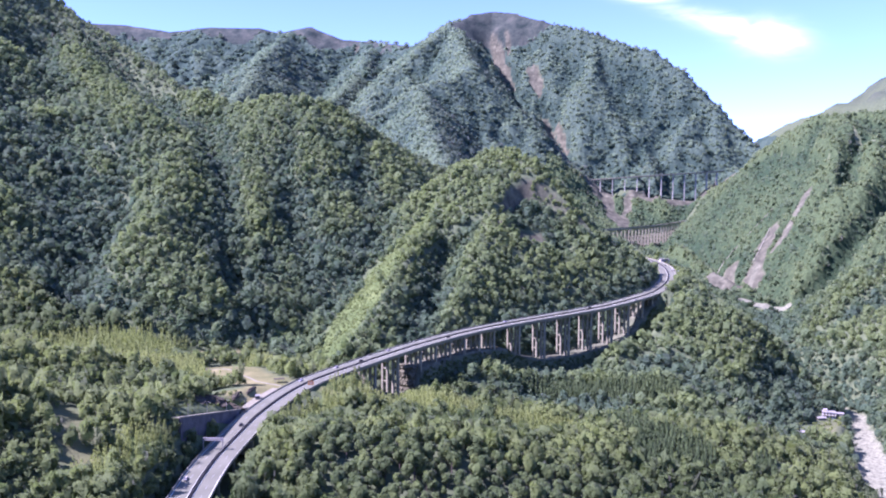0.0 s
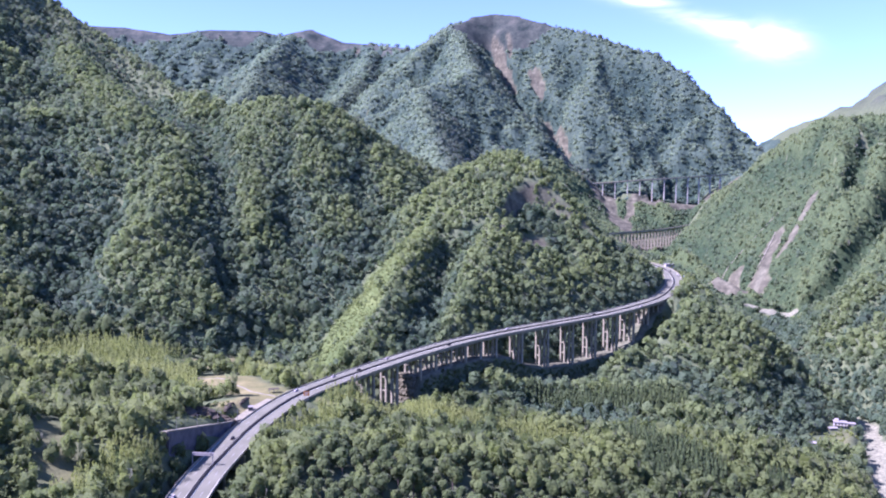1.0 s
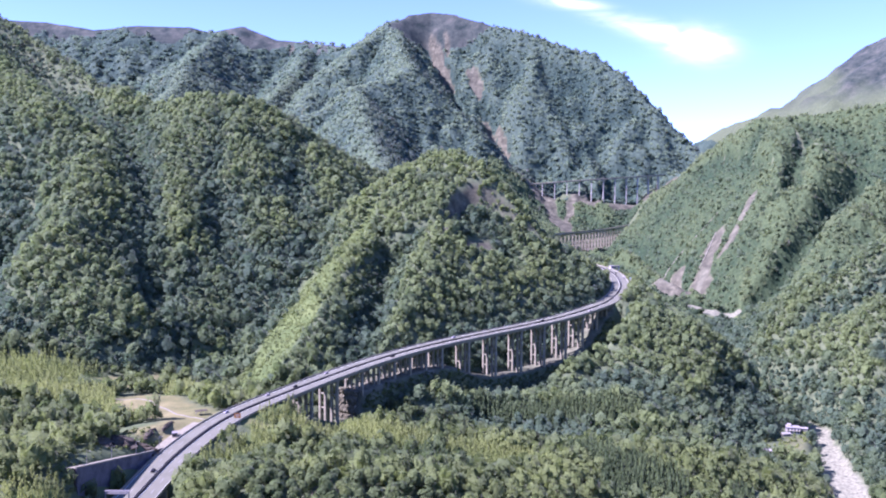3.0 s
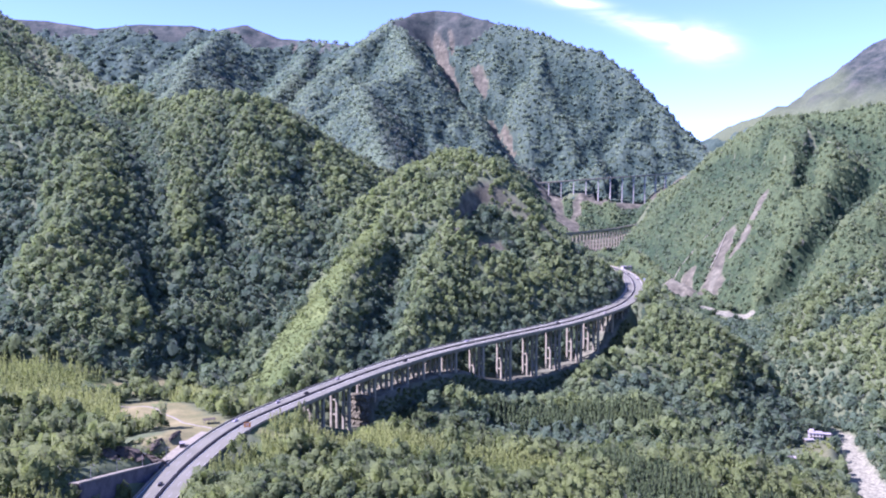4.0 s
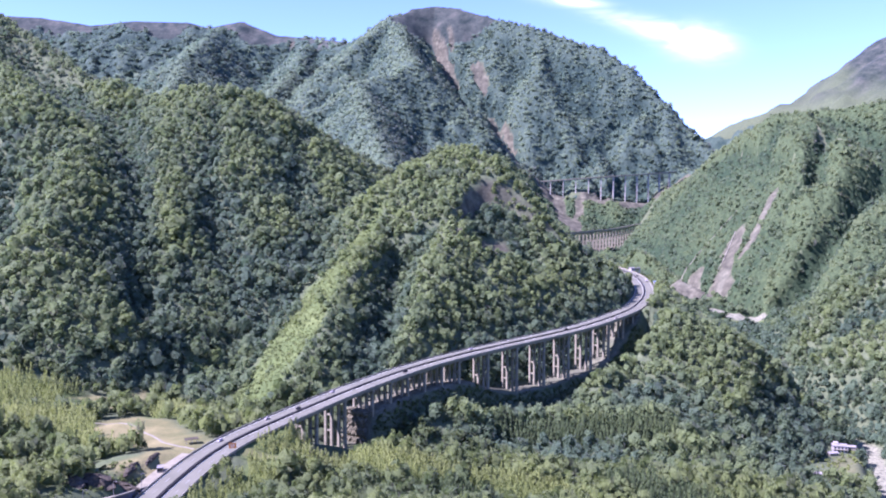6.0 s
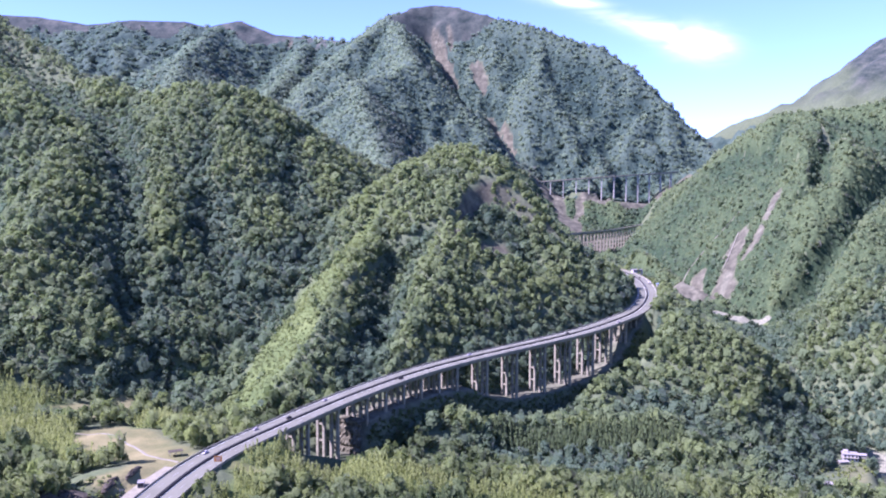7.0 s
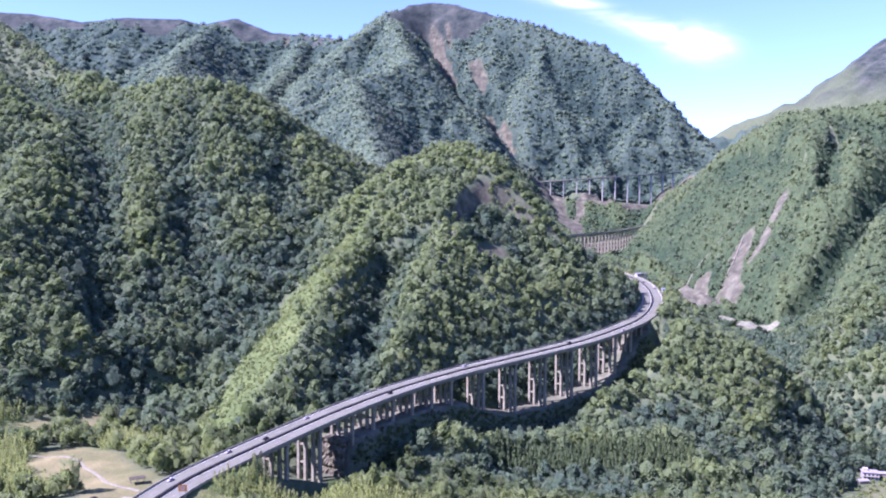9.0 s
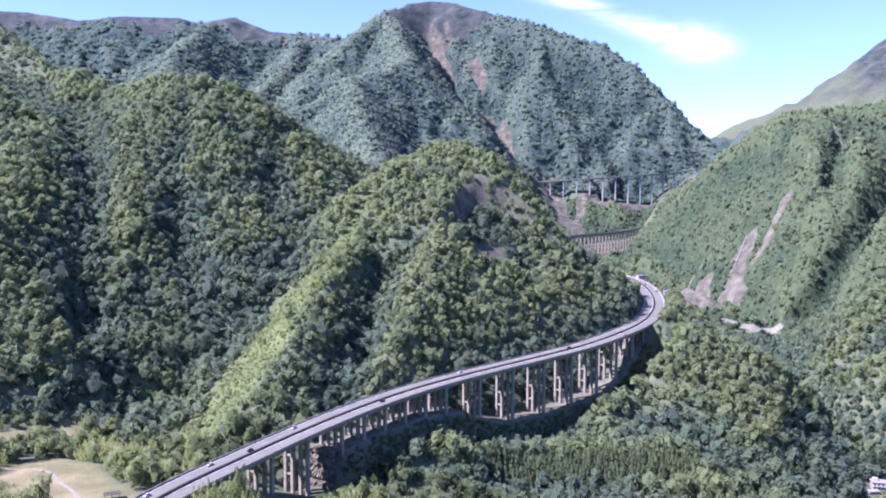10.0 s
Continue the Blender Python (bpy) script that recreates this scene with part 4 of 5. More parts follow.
def domes(x, y, gap, seed):
    """Rounded crowns side by side: 0 between them, 1 on top."""
    ix, iy = np.floor(x / gap).astype(np.int64), np.floor(y / gap).astype(np.int64)
    best, own = np.zeros(np.shape(x)), np.zeros(np.shape(x))
    for a in (-1, 0, 1):
        for b in (-1, 0, 1):
            cx = (ix + a + 0.5 + 0.42 * lattice(ix + a, iy + b, seed)) * gap
            cy = (iy + b + 0.5 + 0.42 * lattice(ix + a, iy + b, seed + 1)) * gap
            size = 0.75 + 0.25 * lattice(ix + a, iy + b, seed + 2)
            rise = size * np.sqrt(np.maximum(1 - ((x - cx) ** 2 + (y - cy) ** 2) / (0.68 * gap * size) ** 2, 0))
            own = np.where(rise > best, lattice(ix + a, iy + b, seed + 3), own)
            best = np.maximum(best, rise)
    return best, own


def canopy(name, label, x0, x1, y0, y1, step, gap, tall, mat, where, low, span):
    """The closed leaf roof of a far wood: one sheet of crowns over the hillside."""
    xs, ys = np.arange(x0, x1, step), np.arange(y0, y1, step)
    x, y = np.meshgrid(xs, ys)
    x = x + step * 0.3 * lattice(np.arange(x.size).reshape(x.shape), np.zeros(x.shape, np.int64), 3)
    grow = wooded(x, y) * where(x, y) * ~kept_clear(x, y)
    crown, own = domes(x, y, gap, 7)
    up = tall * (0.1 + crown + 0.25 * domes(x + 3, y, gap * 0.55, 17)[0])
    z = ground_at(x, y) + np.where(grow > 0.5, up, -3)
    k = np.arange(x.size).reshape(x.shape)
    quads = np.stack([k[:-1, :-1], k[:-1, 1:], k[1:, 1:], k[1:, :-1]], -1)
    use = (grow[:-1, :-1] > 0.5) | (grow[1:, 1:] > 0.5) | (grow[:-1, 1:] > 0.5) | (grow[1:, :-1] > 0.5)
    use &= planted_area(x[:-1, :-1], y[:-1, :-1])
    use &= (ground_at(x[:-1, :-1], y[:-1, :-1] + 25) - ground_at(x[:-1, :-1], y[:-1, :-1] - 25) > -20) | (z[:-1, :-1] < 190)
    me = quick_mesh(name, np.stack([x, y, z], -1).reshape(-1, 3), quads[use], mat, True)
    # last term paints sunlit crown tops and shaded gaps into the tone
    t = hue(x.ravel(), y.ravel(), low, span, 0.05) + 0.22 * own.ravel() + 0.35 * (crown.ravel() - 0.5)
    me.attributes.new("tone", "FLOAT", "POINT").data.foreach_set("value", np.clip(t, 0, 1).astype(np.float32))
    return tagged(new(name, me), label, "wood", kind="stuff")


canopy("mountain_wood", "wood on the far mountain, haze tinted into its green", -1050, 1000, 1750, 3330, 5.0, 11.0, 7.0, MAT_CANOPY, hazed_side, 0.2, 0.7)
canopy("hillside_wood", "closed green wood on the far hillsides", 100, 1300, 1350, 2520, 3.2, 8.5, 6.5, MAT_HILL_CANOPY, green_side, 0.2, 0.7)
canopy("mountain_wood", "wood on the farthest ridges, haze tinted into its green", -2400, 2500, 3330, 4300, 9, 26, 12.0, MAT_CANOPY, hazed_side, 0.2, 0.6)

PLUMES = [plume_cards(40, 0.155, s) for s in range(30, 34)]
CONES = [cone_cards(34, 0.2, s) for s in range(40, 43)]
x, y = scatter(-420, 420, 300, 760, 3.4)
keep = (young_grove(x, y) > rng.uniform(0.1, 0.9, len(x))) & ~kept_clear(x, y) & (dry_grass(x, y) < 0.3)
x, y = x[keep], y[keep]
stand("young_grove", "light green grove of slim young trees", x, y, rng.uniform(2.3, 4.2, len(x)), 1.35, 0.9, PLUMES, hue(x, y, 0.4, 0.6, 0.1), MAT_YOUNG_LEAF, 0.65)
x, y = scatter(0, 240, 520, 800, 3.1)
keep = (conifers(x, y) > 0.5) & ~kept_clear(x, y)
x, y = x[keep], y[keep]
stand("conifer_plantation", "close ranks of slim dark green conifers", x, y, rng.uniform(4.2, 5.4, len(x)), 1.3, 0.95, CONES, hue(x, y, -0.4, 0.3, 0.1), MAT_LEAF, 0.0)
# low scrub on the open slope of the knoll and along the edges of the woods
x, y = scatter(-260, 60, 400, 1090, 2.7)
waste = (y < 512) & (x > -190) & (x < np.interp(y, [400, 435, 470, 508], [-184, -178, -171, -166]))
keep = ((rng.uniform(0, 1, len(x)) < 0.75 * grassy(x, y)) & ~kept_clear(x, y)) | (waste & (rng.uniform(0, 1, len(x)) < 0.55))
x, y = x[keep], y[keep]
stand("scrub", "low bright green scrub on an open grassy spur", x, y, np.clip(rng.lognormal(-0.12, 0.5, len(x)), 0.4, 2.6), 0.85, 0.4, FAR, hue(x, y, 0.3, 0.6, 0.15), MAT_SCRUB, 0.5)


x, y = scatter(308, 402, 742, 838, 3.0)
keep = (along(x, y, [(381, 833, 0), (374, 806, 0), (345, 780, 0), (322, 760, 0)])[0] < 16) & (rng.uniform(0, 1, len(x)) < 0.3)
for bx, by, away in ((384, 836, 10), (323, 761, 10), (371, 823, 7), (398, 842, 6)):
    keep &= np.hypot(x - bx, y - by) > away
x, y = x[keep], y[keep]
stand("scrub", "low green bushes about the farm yard", x, y, np.clip(rng.lognormal(0.2, 0.4, len(x)), 0.6, 2.6), 0.9, 0.6, MIDDLE, hue(x, y, 0.2, 0.6, 0.15), MAT_YOUNG_LEAF, 0.3)


# bushes added over the gorge wall; their dark tone stands in for deep shade
x, y = scatter(-80, 270, 640, 1000, 1.7)
d, _, hand, gone = along(x, y, ROAD)
keep = (hand > 0) & (gone > 493) & (gone < 892) & (d > 12.2) & (d < 27) & (rng.uniform(0, 1, len(x)) < np.interp(d, [12, 13, 20, 27], [0.4, 0.95, 0.7, 0.2]))
x, y = x[keep], y[keep]
stand("scrub", "bushes added on the gorge side, toned dark for its shade", x, y, np.clip(rng.lognormal(0.35, 0.35, len(x)), 0.8, 2.6), 1.0, 0.2, MIDDLE, hue(x, y, -0.3, 0.4, 0.12), MAT_LEAF, 0.2)


# ---- the nearest trees, one by one ----
def tree_crown(seed, tone, slim):
    cards, normals = crown_cards(190, 0.18, slim, seed)
    v = cards.reshape(-1, 3)
    return leaf_mesh("crown", v, np.full(len(v), tone), normals.reshape(-1, 3), MAT_LEAF)


def tree_trunk(seed):
    """A tapered, slightly bent trunk with four limbs, for a tree of crown radius 1."""
    r = random.Random(seed)
    bm = bmesh.new()

    def limb(path, thick):
        rings = []
        for k, p in enumerate(path):
            w = thick * (1 - 0.75 * k / (len(path) - 1))
            rings.append([bm.verts.new(p + Vector((math.cos(a) * w, math.sin(a) * w, 0))) for a in (0, 1.257, 2.513, 3.77, 5.027)])
        for a, b in zip(rings, rings[1:]):
            for i in range(5):
                bm.faces.new((a[i], a[(i + 1) % 5], b[(i + 1) % 5], b[i]))

    bend = Vector((r.uniform(-0.1, 0.1), r.uniform(-0.1, 0.1), 0))
    limb([Vector((0, 0, -1.6)), Vector((0, 0, -1.0)) + bend * 0.4, Vector((0, 0, -0.4)) + bend, Vector((0, 0, 0.3)) + bend], 0.075)
    for k in range(4):
        a = k * 1.57 + r.uniform(-0.5, 0.5)
        base = Vector((0, 0, -0.75 + 0.2 * k)) + bend * 0.7
        limb([base, base + Vector((math.cos(a) * 0.3, math.sin(a) * 0.3, 0.22)), base + Vector((math.cos(a) * 0.6, math.sin(a) * 0.6, 0.5))], 0.035)
    me = bpy.data.meshes.new("trunk")
    bm.to_mesh(me)
    bm.free()
    me.materials.append(MAT_BARK)
    return me


KINDS = [("dark green broadleaf tree with a rounded crown", 0.08, 1.0), ("mid-green broadleaf tree with a lobed crown", 0.32, 1.0), ("fresh green broadleaf tree with a loose crown", 0.55, 0.9),
         ("light yellow-green broadleaf tree with a slender crown", 0.85, 0.75), ("grey-green spreading broadleaf tree", 0.22, 1.15)]
MODELS = [(label, tree_crown(60 + k, tone, slim), tree_trunk(70 + k)) for k, (label, tone, slim) in enumerate(KINDS)]
x, y = scatter(-100, 150, 385, NEAR_EDGE, 7.6)
keep = ~kept_clear(x, y) & (young_grove(x, y) < 0.4)
for tx, ty, tz in zip(x[keep], y[keep], land(x[keep], y[keep])):
    label, crown, trunk = MODELS[rng.choice(5, p=[0.24, 0.3, 0.22, 0.12, 0.12])]
    size = 4.4 * float(np.clip(rng.lognormal(0, 0.22), 0.6, 1.6))
    tree = tagged(new("broadleaf_tree"), label, "tree", "trees of the near wood")
    tree.location, tree.rotation_euler, tree.scale = (tx, ty, tz), (0, 0, rng.uniform(0, 6.28)), (size, size, size * rng.uniform(1.0, 1.3))
    for name, me in (("trunk", trunk), ("crown", crown)):
        ob = new(name, me)
        ob.parent, ob.location = tree, (0, 0, 1.25)

# ---- the slip road, its wall and the waste ground ----
def lofted(name, rows, mat, parent=None, label=""):
    """A skin over rows of points."""
    k = len(rows[0])
    verts = [v for r in rows for v in r]
    faces = [(i * k + j, i * k + j + 1, (i + 1) * k + j + 1, (i + 1) * k + j) for i in range(len(rows) - 1) for j in range(k - 1)]
    return tagged(mesh_object(name, verts, faces, mat, parent), label)


WALL = Line(smooth_line([(-177, 401, 101), (-171, 435, 94.6), (-164.5, 470, 88), (-158.6, 498, 83.4)], 6))
wall_path = [tuple(v) for v in WALL.p]
retaining_wall = tagged(new("retaining_wall"), "tall dark stone retaining wall below the slip road", "wall")
strip("wall_face", wall_path, [(0, -24), (0.9, -24), (0.25, 0), (-0.6, 0)], MAT_ROCKWALL, retaining_wall)
strip("coping", wall_path, [(-0.5, 0.003), (0.4, 0.003), (0.4, 0.7), (-0.5, 0.7)], MAT_CONCRETE, retaining_wall)
bm = bmesh.new()
box(bm, (17, 0.9, 13), (-186, 401, 87.6), 0.05, 0.1)
tagged(part("end_wall", bm, MAT_EARTH, retaining_wall), "brown earth-stained end wall")
slip = tagged(new("slip_road"), "pale gravel slip road along the top of the wall", "road", kind="structure")
strip("surface", wall_path, [(-5.2, -0.2), (-0.85, -0.2), (-0.85, 0.05), (-5.2, 0.05)], MAT_TRACK, slip)
merge = smooth_line([(-160.6, 490, 84.9), (-159.2, 505, 85.75), (-156.5, 520, 86.6), (-151, 540, 87.8)], 4)
strip("merge_surface", merge, [(-6.0, -1.2), (2.2, -1.2), (2.2, -0.25), (-6.0, -0.25)], MAT_TRACK, slip)
strip("earth_bank", wall_path, [(-22, -9), (-5.4, -9), (-5.4, -0.1), (-14, -0.8)], MAT_GROUND, slip)


def rock_face(s, offsets, heights, seed):
    """A weathered rock end below the deck: jutting ledges, clefts and a broken outline."""
    r = np.random.default_rng(seed)
    rows = []
    jut = np.cumsum(r.normal(0, 0.7, 26))
    for i, z in enumerate(np.linspace(*heights, 15)):
        row = []
        for j, o in enumerate(np.linspace(*offsets, 26)):
            back = 0.16 * (z - heights[0]) + 0.5 * (jut[j] - jut.mean()) + r.normal(0, 0.55) + (1.2 if i % 4 == 0 else 0)
            q, _ = MAIN.at(s + back, o)
            row.append((q.x, q.y, z + r.normal(0, 0.35)))
        rows.append(row)
    q = [MAIN.at(s + 12, o)[0] for o in np.linspace(*offsets, 26)]
    rows.append([(v.x, v.y, heights[1] + 0.4) for v in q])
    return tagged(lofted("rock_outcrop", rows, MAT_ROCK), "tan weathered rock outcrop beside the tall bridge piers", "rock")


rock_face(480.5, (-9, 14), (52, 79), 4)


def lamp_post(at):
    thing = tagged(new("lamp_post"), "slim grey steel lamp post beside the slip road", "lamp post", "lamp posts of the slip road")
    thing.location = at
    bm = bmesh.new()
    bmesh.ops.create_cone(bm, segments=8, radius1=0.14, radius2=0.08, depth=8, matrix=Matrix.Translation((0, 0, 4)))
    part("pole", bm, MAT_RAIL, thing)
    bm = bmesh.new()
    box(bm, (1.8, 0.1, 0.1), (0.85, 0, 7.9))
    part("arm", bm, MAT_RAIL, thing)
    bm = bmesh.new()
    box(bm, (0.7, 0.3, 0.15), (1.9, 0, 7.8), 0, 0.03)
    part("lamp_head", bm, MAT_RAIL, thing)


for s in (12, 36, 62, 88):
    q, _ = WALL.at(s, -1.6)
    lamp_post((q.x, q.y, q.z))


def heap(at, size, seed, mat, name, label, category):
    """A mound of loose ground with an uneven outline."""
    r = np.random.default_rng(seed)
    n, k = 18, 7
    rows = []
    for i in range(k + 1):
        u = i / k
        row = []
        for j in range(n + 1):
            a = 2 * np.pi * (j % n) / n
            w = math.cos(u * 1.571) * (1 + 0.22 * math.sin(2 * a + seed) + 0.12 * math.sin(5 * a + 2 * seed)) * r.uniform(0.82, 1.18) + 0.03
            row.append((at[0] + size[0] * w * math.cos(a), at[1] + size[1] * w * math.sin(a), at[2] - 1.2 + (size[2] + 1.2) * math.sin(u * 1.571) ** 1.3 * (1 + 0.12 * math.sin(3 * a + 7 * u) * (1 - u)) * r.uniform(0.85, 1.15)))
        rows.append(row)
    ob = lofted(name, rows, mat)
    return tagged(ob, label, category)


for (hx, hy), size, seed in (((-173, 480), (10, 9, 5), 1), ((-183, 472), (11, 9, 5), 2), ((-194, 464), (12, 9, 4.5), 3), ((-174, 504), (3, 10, 1.2), 4), ((-169.5, 526), (2.2, 9, 0.9), 5)):
    heap((hx, hy, float(land(hx, hy))), size, seed, MAT_EARTH, "spoil_mound", "mound of dark brown earth beside the dry field", "mound")
# the pale track over the dry field
track = smooth_line([(x, y, 0) for x, y in [(-240, 612), (-212, 607), (-196, 590), (-184, 577), (-170, 560), (-152, 551)]], 4)
strip("field_track", [(x, y, float(land(x, y)) + 0.12) for x, y, _ in track], [(-1.0, -0.2), (1.0, -0.2), (0.9, 0.03), (-0.9, 0.03)], MAT_TRACK, None)
tagged(bpy.data.objects["field_track"], "pale gravel track across the dry field", "track", kind="structure")


# ---- on the road ----
def sign_gantry():
    thing = tagged(new("sign_gantry"), "grey steel sign gantry over one carriageway", "gantry")
    q, turn = MAIN.at(197, -6.3)
    thing.location, thing.rotation_euler = q, (0, 0, turn)
    for x in (-6.4, 6.2):
        bm = bmesh.new()
        box(bm, (0.5, 0.5, 8), (x, 0, -0.2), 0, 0.04)
        part("post", bm, MAT_RAIL, thing)
    bm = bmesh.new()
    for z in (6.2, 7.5):
        for y in (-0.6, 0.6):
            box(bm, (13.2, 0.35, 0.35), (0, y, z))
    for k in range(9):
        box(bm, (0.2, 0.2, 1.3), (-6 + 1.5 * k, -0.6, 6.4))
        box(bm, (0.2, 0.2, 1.3), (-6 + 1.5 * k, 0.6, 6.4))
    part("truss_beam", bm, MAT_RAIL, thing)
    bm = bmesh.new()
    box(bm, (9, 0.12, 1.7), (0.5, -0.85, 6.1))
    part("sign_panel", bm, MAT_GREYROOF, thing)


def warning_board():
    thing = tagged(new("warning_board"), "orange warning board on two posts at the road edge", "road sign")
    q, turn = MAIN.at(335, 12.2)
    thing.location, thing.rotation_euler = (q.x, q.y, q.z - 1), (0, 0, turn + 0.35)
    for x in (-1.4, 1.4):
        bm = bmesh.new()
        box(bm, (0.18, 0.18, 7.6), (x, 0.15, 0))
        part("post", bm, MAT_RAIL, thing)
    bm = bmesh.new()
    box(bm, (4.4, 0.12, 3.3), (0, 0, 4.3), 0, 0.03)
    board = part("board", bm, MAT_ORANGE, thing)
    for k in range(3):
        bm = bmesh.new()
        box(bm, (3.4 - 0.6 * k, 0.02, 0.35), (0, -0.075, 6.6 - 0.8 * k))
        part("lettering_bar", bm, MAT_WORN, board)


sign_gantry()
warning_board()


def car(paint, big=False):
    """A vehicle standing on its wheels, nose along +y."""
    thing = tagged(new("lorry" if big else "car"), "", "lorry" if big else "car", "vehicles on the motorway")
    w, l = (2.4, 8.0) if big else (1.8, 4.5)
    bm = bmesh.new()
    if big:
        box(bm, (w, 5.8, 2.6), (0, -1.0, 0.9), 0, 0.06)
        part("cargo_box", bm, paint, thing)
        bm = bmesh.new()
        box(bm, (w * 0.95, 1.9, 2.0), (0, 3.0, 0.6), 0, 0.15, 0.92)
        part("cab", bm, MAT_WHITEWASH, thing)
    else:
        box(bm, (w, l, 0.75), (0, 0, 0.3), 0, 0.12, 0.97)
        part("body", bm, paint, thing)
        bm = bmesh.new()
        box(bm, (w * 0.9, l * 0.55, 0.55), (0, -0.2, 1.04), 0, 0.1, 0.8)
        part("cabin_glass", bm, MAT_DARK, thing)
        bm = bmesh.new()
        box(bm, (w * 0.74, l * 0.42, 0.05), (0, -0.2, 1.58), 0, 0.02)
        part("roof", bm, paint, thing)
    for x in (-w / 2 + 0.1, w / 2 - 0.1):
        for y in (-l * 0.32, l * 0.32):
            bm = bmesh.new()
            bmesh.ops.create_cone(bm, cap_ends=True, segments=12, radius1=0.34, radius2=0.34, depth=0.22, matrix=Matrix.Translation((x, y, 0.34)) @ Matrix.Rotation(math.pi / 2, 4, "Y"))
            part("wheel", bm, MAT_DARK, thing)
    return thing


def put_on_road(thing, s, offset, back, label):
    q, turn = MAIN.at(s, offset)
    thing.matrix_world = Matrix.Translation((q.x, q.y, q.z + 0.005)) @ Matrix.Rotation(turn + (math.pi if back else 0), 4, "Z")
    tagged(thing, label)


MAT_CARS = {"white": MAT_WHITEWASH, "black": plain("black_car_paint", (0.01, 0.01, 0.012), (0.02, 0.02, 0.022), 0.5, 0.25),
            "silver": plain("silver_car_paint", (0.4, 0.4, 0.42), (0.5, 0.5, 0.52), 0.5, 0.3), "red": plain("red_car_paint", (0.3, 0.02, 0.02), (0.38, 0.03, 0.03), 0.5, 0.3)}
for s, offset, paint, big in ((150, -8, "white", False), (243, -3.9, "black", False), (352, -8.0, "silver", False), (398, -8.2, "white", False), (426, -4, "black", False), (470, -8.1, "white", False),
                              (545, 4.0, "black", False), (640, -8, "silver", False), (768, -4, "black", False), (846, 8.1, "white", False), (1010, -7.8, "black", False), (1105, 8, "white", True), (1150, 4, "black", False)):
    put_on_road(car(MAT_CARS[paint], big), s, offset, offset < 0, f"{paint} {'box lorry' if big else 'car'} driving on the grey motorway")


def site_cabin(at, turn):
    thing = tagged(new("site_cabin"), "dark grey site cabin on the merge of the slip road", "cabin")
    thing.location, thing.rotation_euler = at, (0, 0, turn)
    bm = bmesh.new()
    box(bm, (3.4, 5.4, 2.6), (0, 0, 0), 0, 0.05)
    part("body", bm, MAT_GREYROOF, thing)
    bm = bmesh.new()
    box(bm, (2.8, 0.05, 1.7), (0, -2.72, 0.6))
    part("dark_end", bm, MAT_DARK, thing)
    bm = bmesh.new()
    box(bm, (3.6, 5.6, 0.15), (0, 0, 2.603))
    part("roof", bm, MAT_GREYROOF, thing)


site_cabin((-160.5, 513, 86.0), 0.25)


def shelter(at, turn):
    thing = tagged(new("shelter"), "open steel-framed shelter at the field edge", "shelter")
    thing.location, thing.rotation_euler = at, (0, 0, turn)
    for x in (-3.5, 0, 3.5):
        for y in (-2, 2):
            bm = bmesh.new()
            box(bm, (0.18, 0.18, 3.2), (x, y, -0.2))
            part("post", bm, MAT_RAIL, thing)
    bm = bmesh.new()
    box(bm, (8.4, 5.2, 0.18), (0, 0, 3.003))
    part("roof", bm, MAT_EARTH, thing)


shelter((-157, 562, float(land(-157, 562))), 0.5)


# ---- the farm by the river ----
def farmhouse(at, turn):
    thing = tagged(new("farmhouse"), "two-storey white farmhouse with a flat grey roof", "house")
    thing.location, thing.rotation_euler = at, (0, 0, turn)
    bm = bmesh.new()
    box(bm, (13, 9, 8.2), (0, 0, -2))
    part("wall", bm, MAT_WHITEWASH, thing)
    bm = bmesh.new()
    box(bm, (14.2, 10.2, 0.35), (0, 0, 6.203), 0, 0.05)
    roof = part("roof", bm, MAT_GREYROOF, thing)
    bm = bmesh.new()
    box(bm, (4, 3.4, 2.2), (-3.5, 1.5, 6.556))
    part("stair_head", bm, MAT_WHITEWASH, roof)
    for floor_z in (0.8, 3.8):
        for x in (-4.8, -1.6, 1.6, 4.8):
            bm = bmesh.new()
            box(bm, (1.5, 0.1, 1.5), (x, -4.52, floor_z))
            window = part("window", bm, MAT_DARK, thing)
            bm = bmesh.new()
            box(bm, (1.8, 0.25, 0.12), (x, -4.6, floor_z - 0.12))
            part("sill", bm, MAT_FASCIA, window)
        for y in (-2.2, 2.2):
            bm = bmesh.new()
            box(bm, (0.1, 1.5, 1.5), (-6.52, y, floor_z))
            part("window", bm, MAT_DARK, thing)
    bm = bmesh.new()
    box(bm, (13.4, 1.6, 0.18), (0, -5.32, 3.2))
    part("balcony", bm, MAT_FASCIA, thing)


def long_shed(at, turn, size, label):
    thing = tagged(new("shed"), label, "shed", "sheds by the farmhouse")
    thing.location, thing.rotation_euler = at, (0, 0, turn)
    w, d, h = size
    bm = bmesh.new()
    box(bm, (w, d, h + 1), (0, 0, -1))
    part("wall", bm, MAT_CONCRETE, thing)
    verts = [(sx * (w / 2 + 0.5), y, z) for sx in (-1, 1) for y, z in ((-d / 2 - 0.6, h + 0.01), (0, h + 1.1), (d / 2 + 0.6, h + 0.01), (d / 2 + 0.6, h + 0.16), (0, h + 1.26), (-d / 2 - 0.6, h + 0.16))]
    faces = [(k, (k + 1) % 6, 6 + (k + 1) % 6, 6 + k) for k in range(6)] + [(5, 4, 3, 2, 1, 0), (6, 7, 8, 9, 10, 11)]
    mesh_object("roof", verts, faces, MAT_GREYROOF, thing)


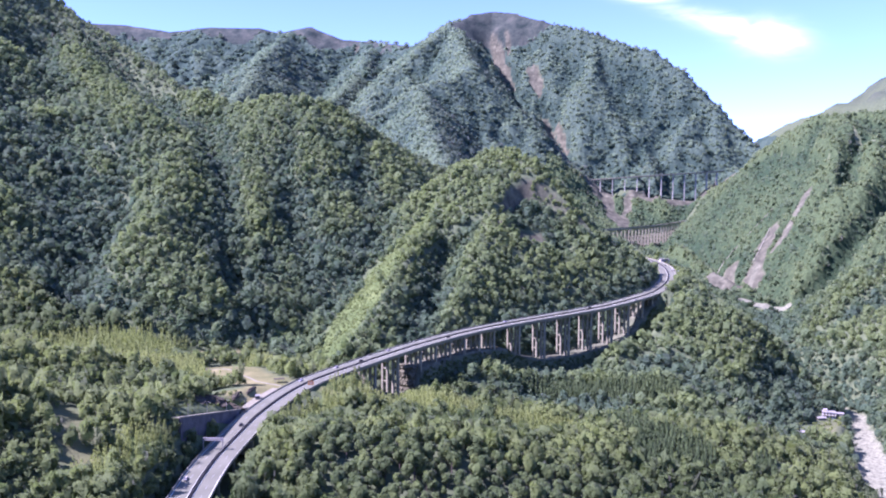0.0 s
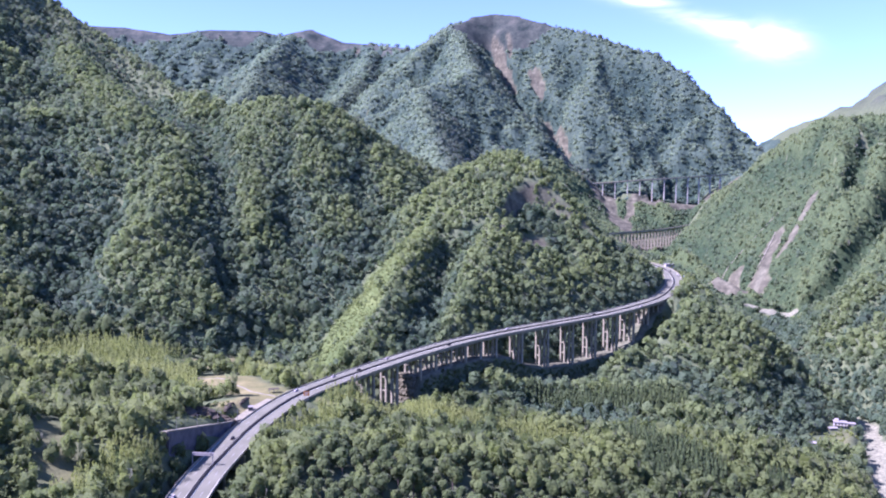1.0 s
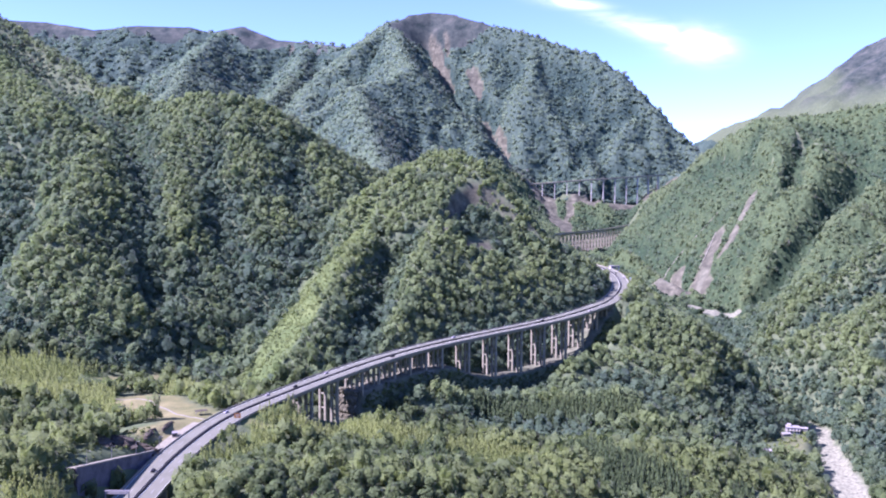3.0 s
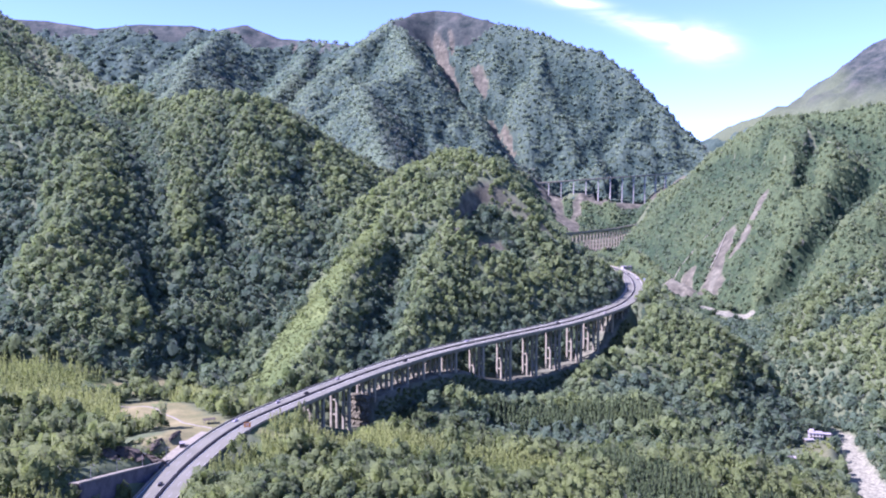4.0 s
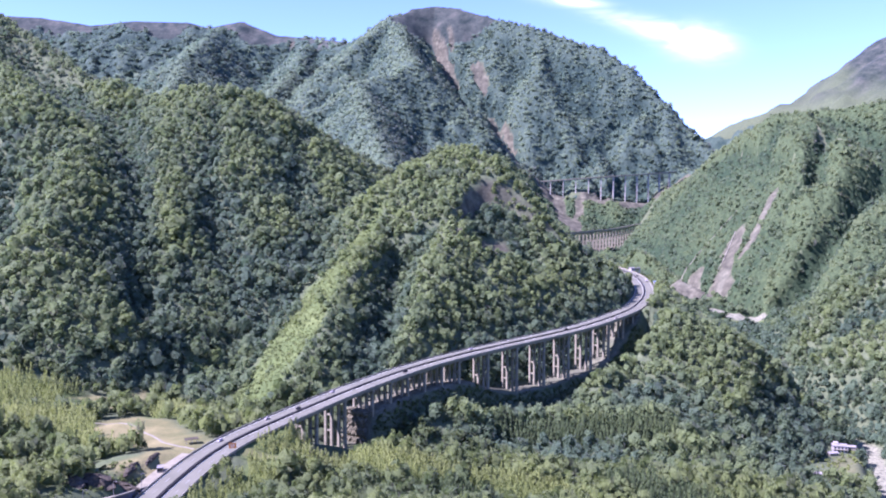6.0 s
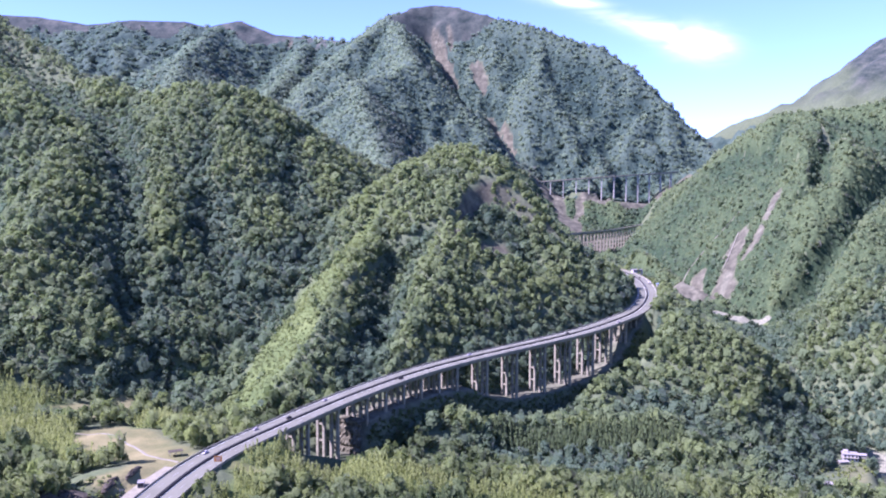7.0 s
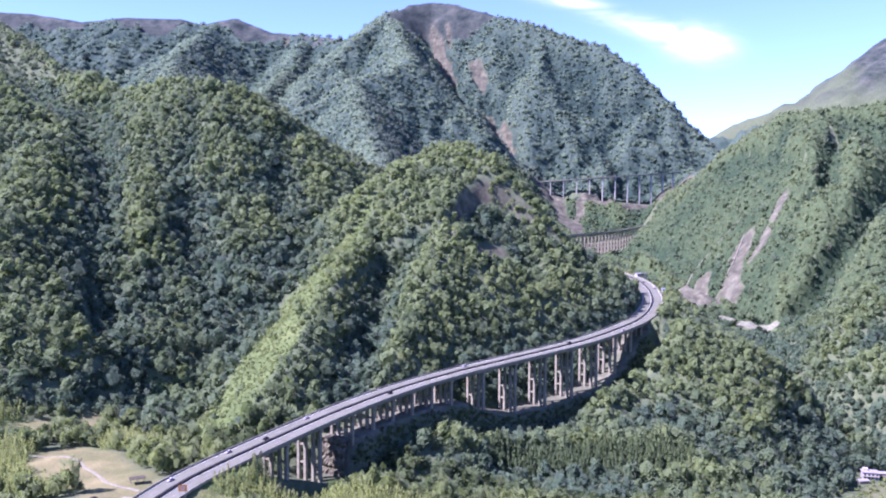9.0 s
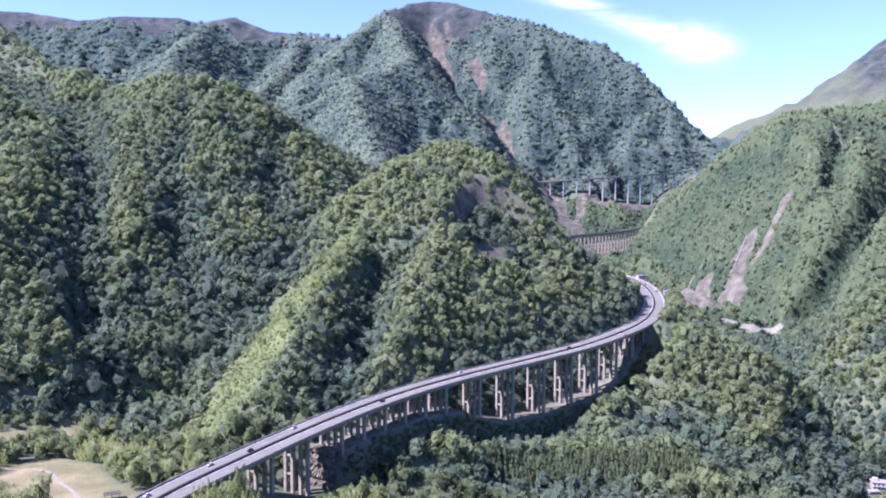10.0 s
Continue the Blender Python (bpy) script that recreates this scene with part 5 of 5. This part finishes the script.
farmhouse((384, 836, float(land(384, 836))), -0.25)
long_shed((323, 761, float(land(323, 761)) + 0.5), -0.25, (17, 6, 3.0), "long low shed with a pale grey pitched roof")
long_shed((371, 823, float(land(371, 823))), 0.2, (9, 5, 2.6), "small shed with a pale roof beside the farmhouse")
long_shed((398, 842, float(land(398, 842))), -0.2, (7, 6, 3.4), "grey outbuilding with a pitched roof beside the farmhouse")


# ---- where the road leaves the valley ----
def road_station(s, offset, size, label, roof_mat):
    thing = tagged(new("road_station"), label, "building")
    q, turn = MAIN.at(s, offset)
    thing.location, thing.rotation_euler = (q.x, q.y, q.z - 0.6), (0, 0, turn)
    w, d, h = size
    bm = bmesh.new()
    box(bm, (w, d, h), (0, 0, -3))
    part("wall", bm, MAT_WHITEWASH, thing)
    bm = bmesh.new()
    box(bm, (w + 1.2, d + 1.2, 0.4), (0, 0, h - 2.997))
    part("roof", bm, roof_mat, thing)
    for k in range(3):
        bm = bmesh.new()
        box(bm, (w / 5, 0.1, 1.3), (-w / 3 + k * w / 3, -d / 2 - 0.02, h - 5))
        part("window", bm, MAT_DARK, thing)


MAT_BLUEROOF = plain("blue_sheet_roof", (0.16, 0.25, 0.36), (0.24, 0.34, 0.46), 0.4, 0.5)
road_station(1085, 20, (10, 8, 7), "small white roadside building with a blue sheet roof", MAT_BLUEROOF)
road_station(1198, 18, (14, 8, 8), "white flat-roofed roadside building", MAT_GREYROOF)


def rock_pipe(points, label):
    """A chute that runs straight down the hillside on low blocks."""
    thing = tagged(new("hillside_chute"), label, "chute", "chutes on the rock slip")
    line = [(x, y, float(land(x, y)) + 2.2) for x, y, _ in smooth_line([(x, y, 0) for x, y in points], 25)]
    strip("channel", line, [(-0.6, -0.7), (0.6, -0.7), (0.6, 0.2), (-0.6, 0.2)], MAT_CONCRETE, thing)
    for x, y, z in line[::2]:
        bm = bmesh.new()
        box(bm, (1.0, 1.0, 5), (x, y, z - 5.7))
        part("block", bm, MAT_CONCRETE, thing)


rock_pipe(CHUTES[0], "pale concrete chute straight down the green hillside")
rock_pipe(CHUTES[1], "grey concrete chute beside the bare rock slip")
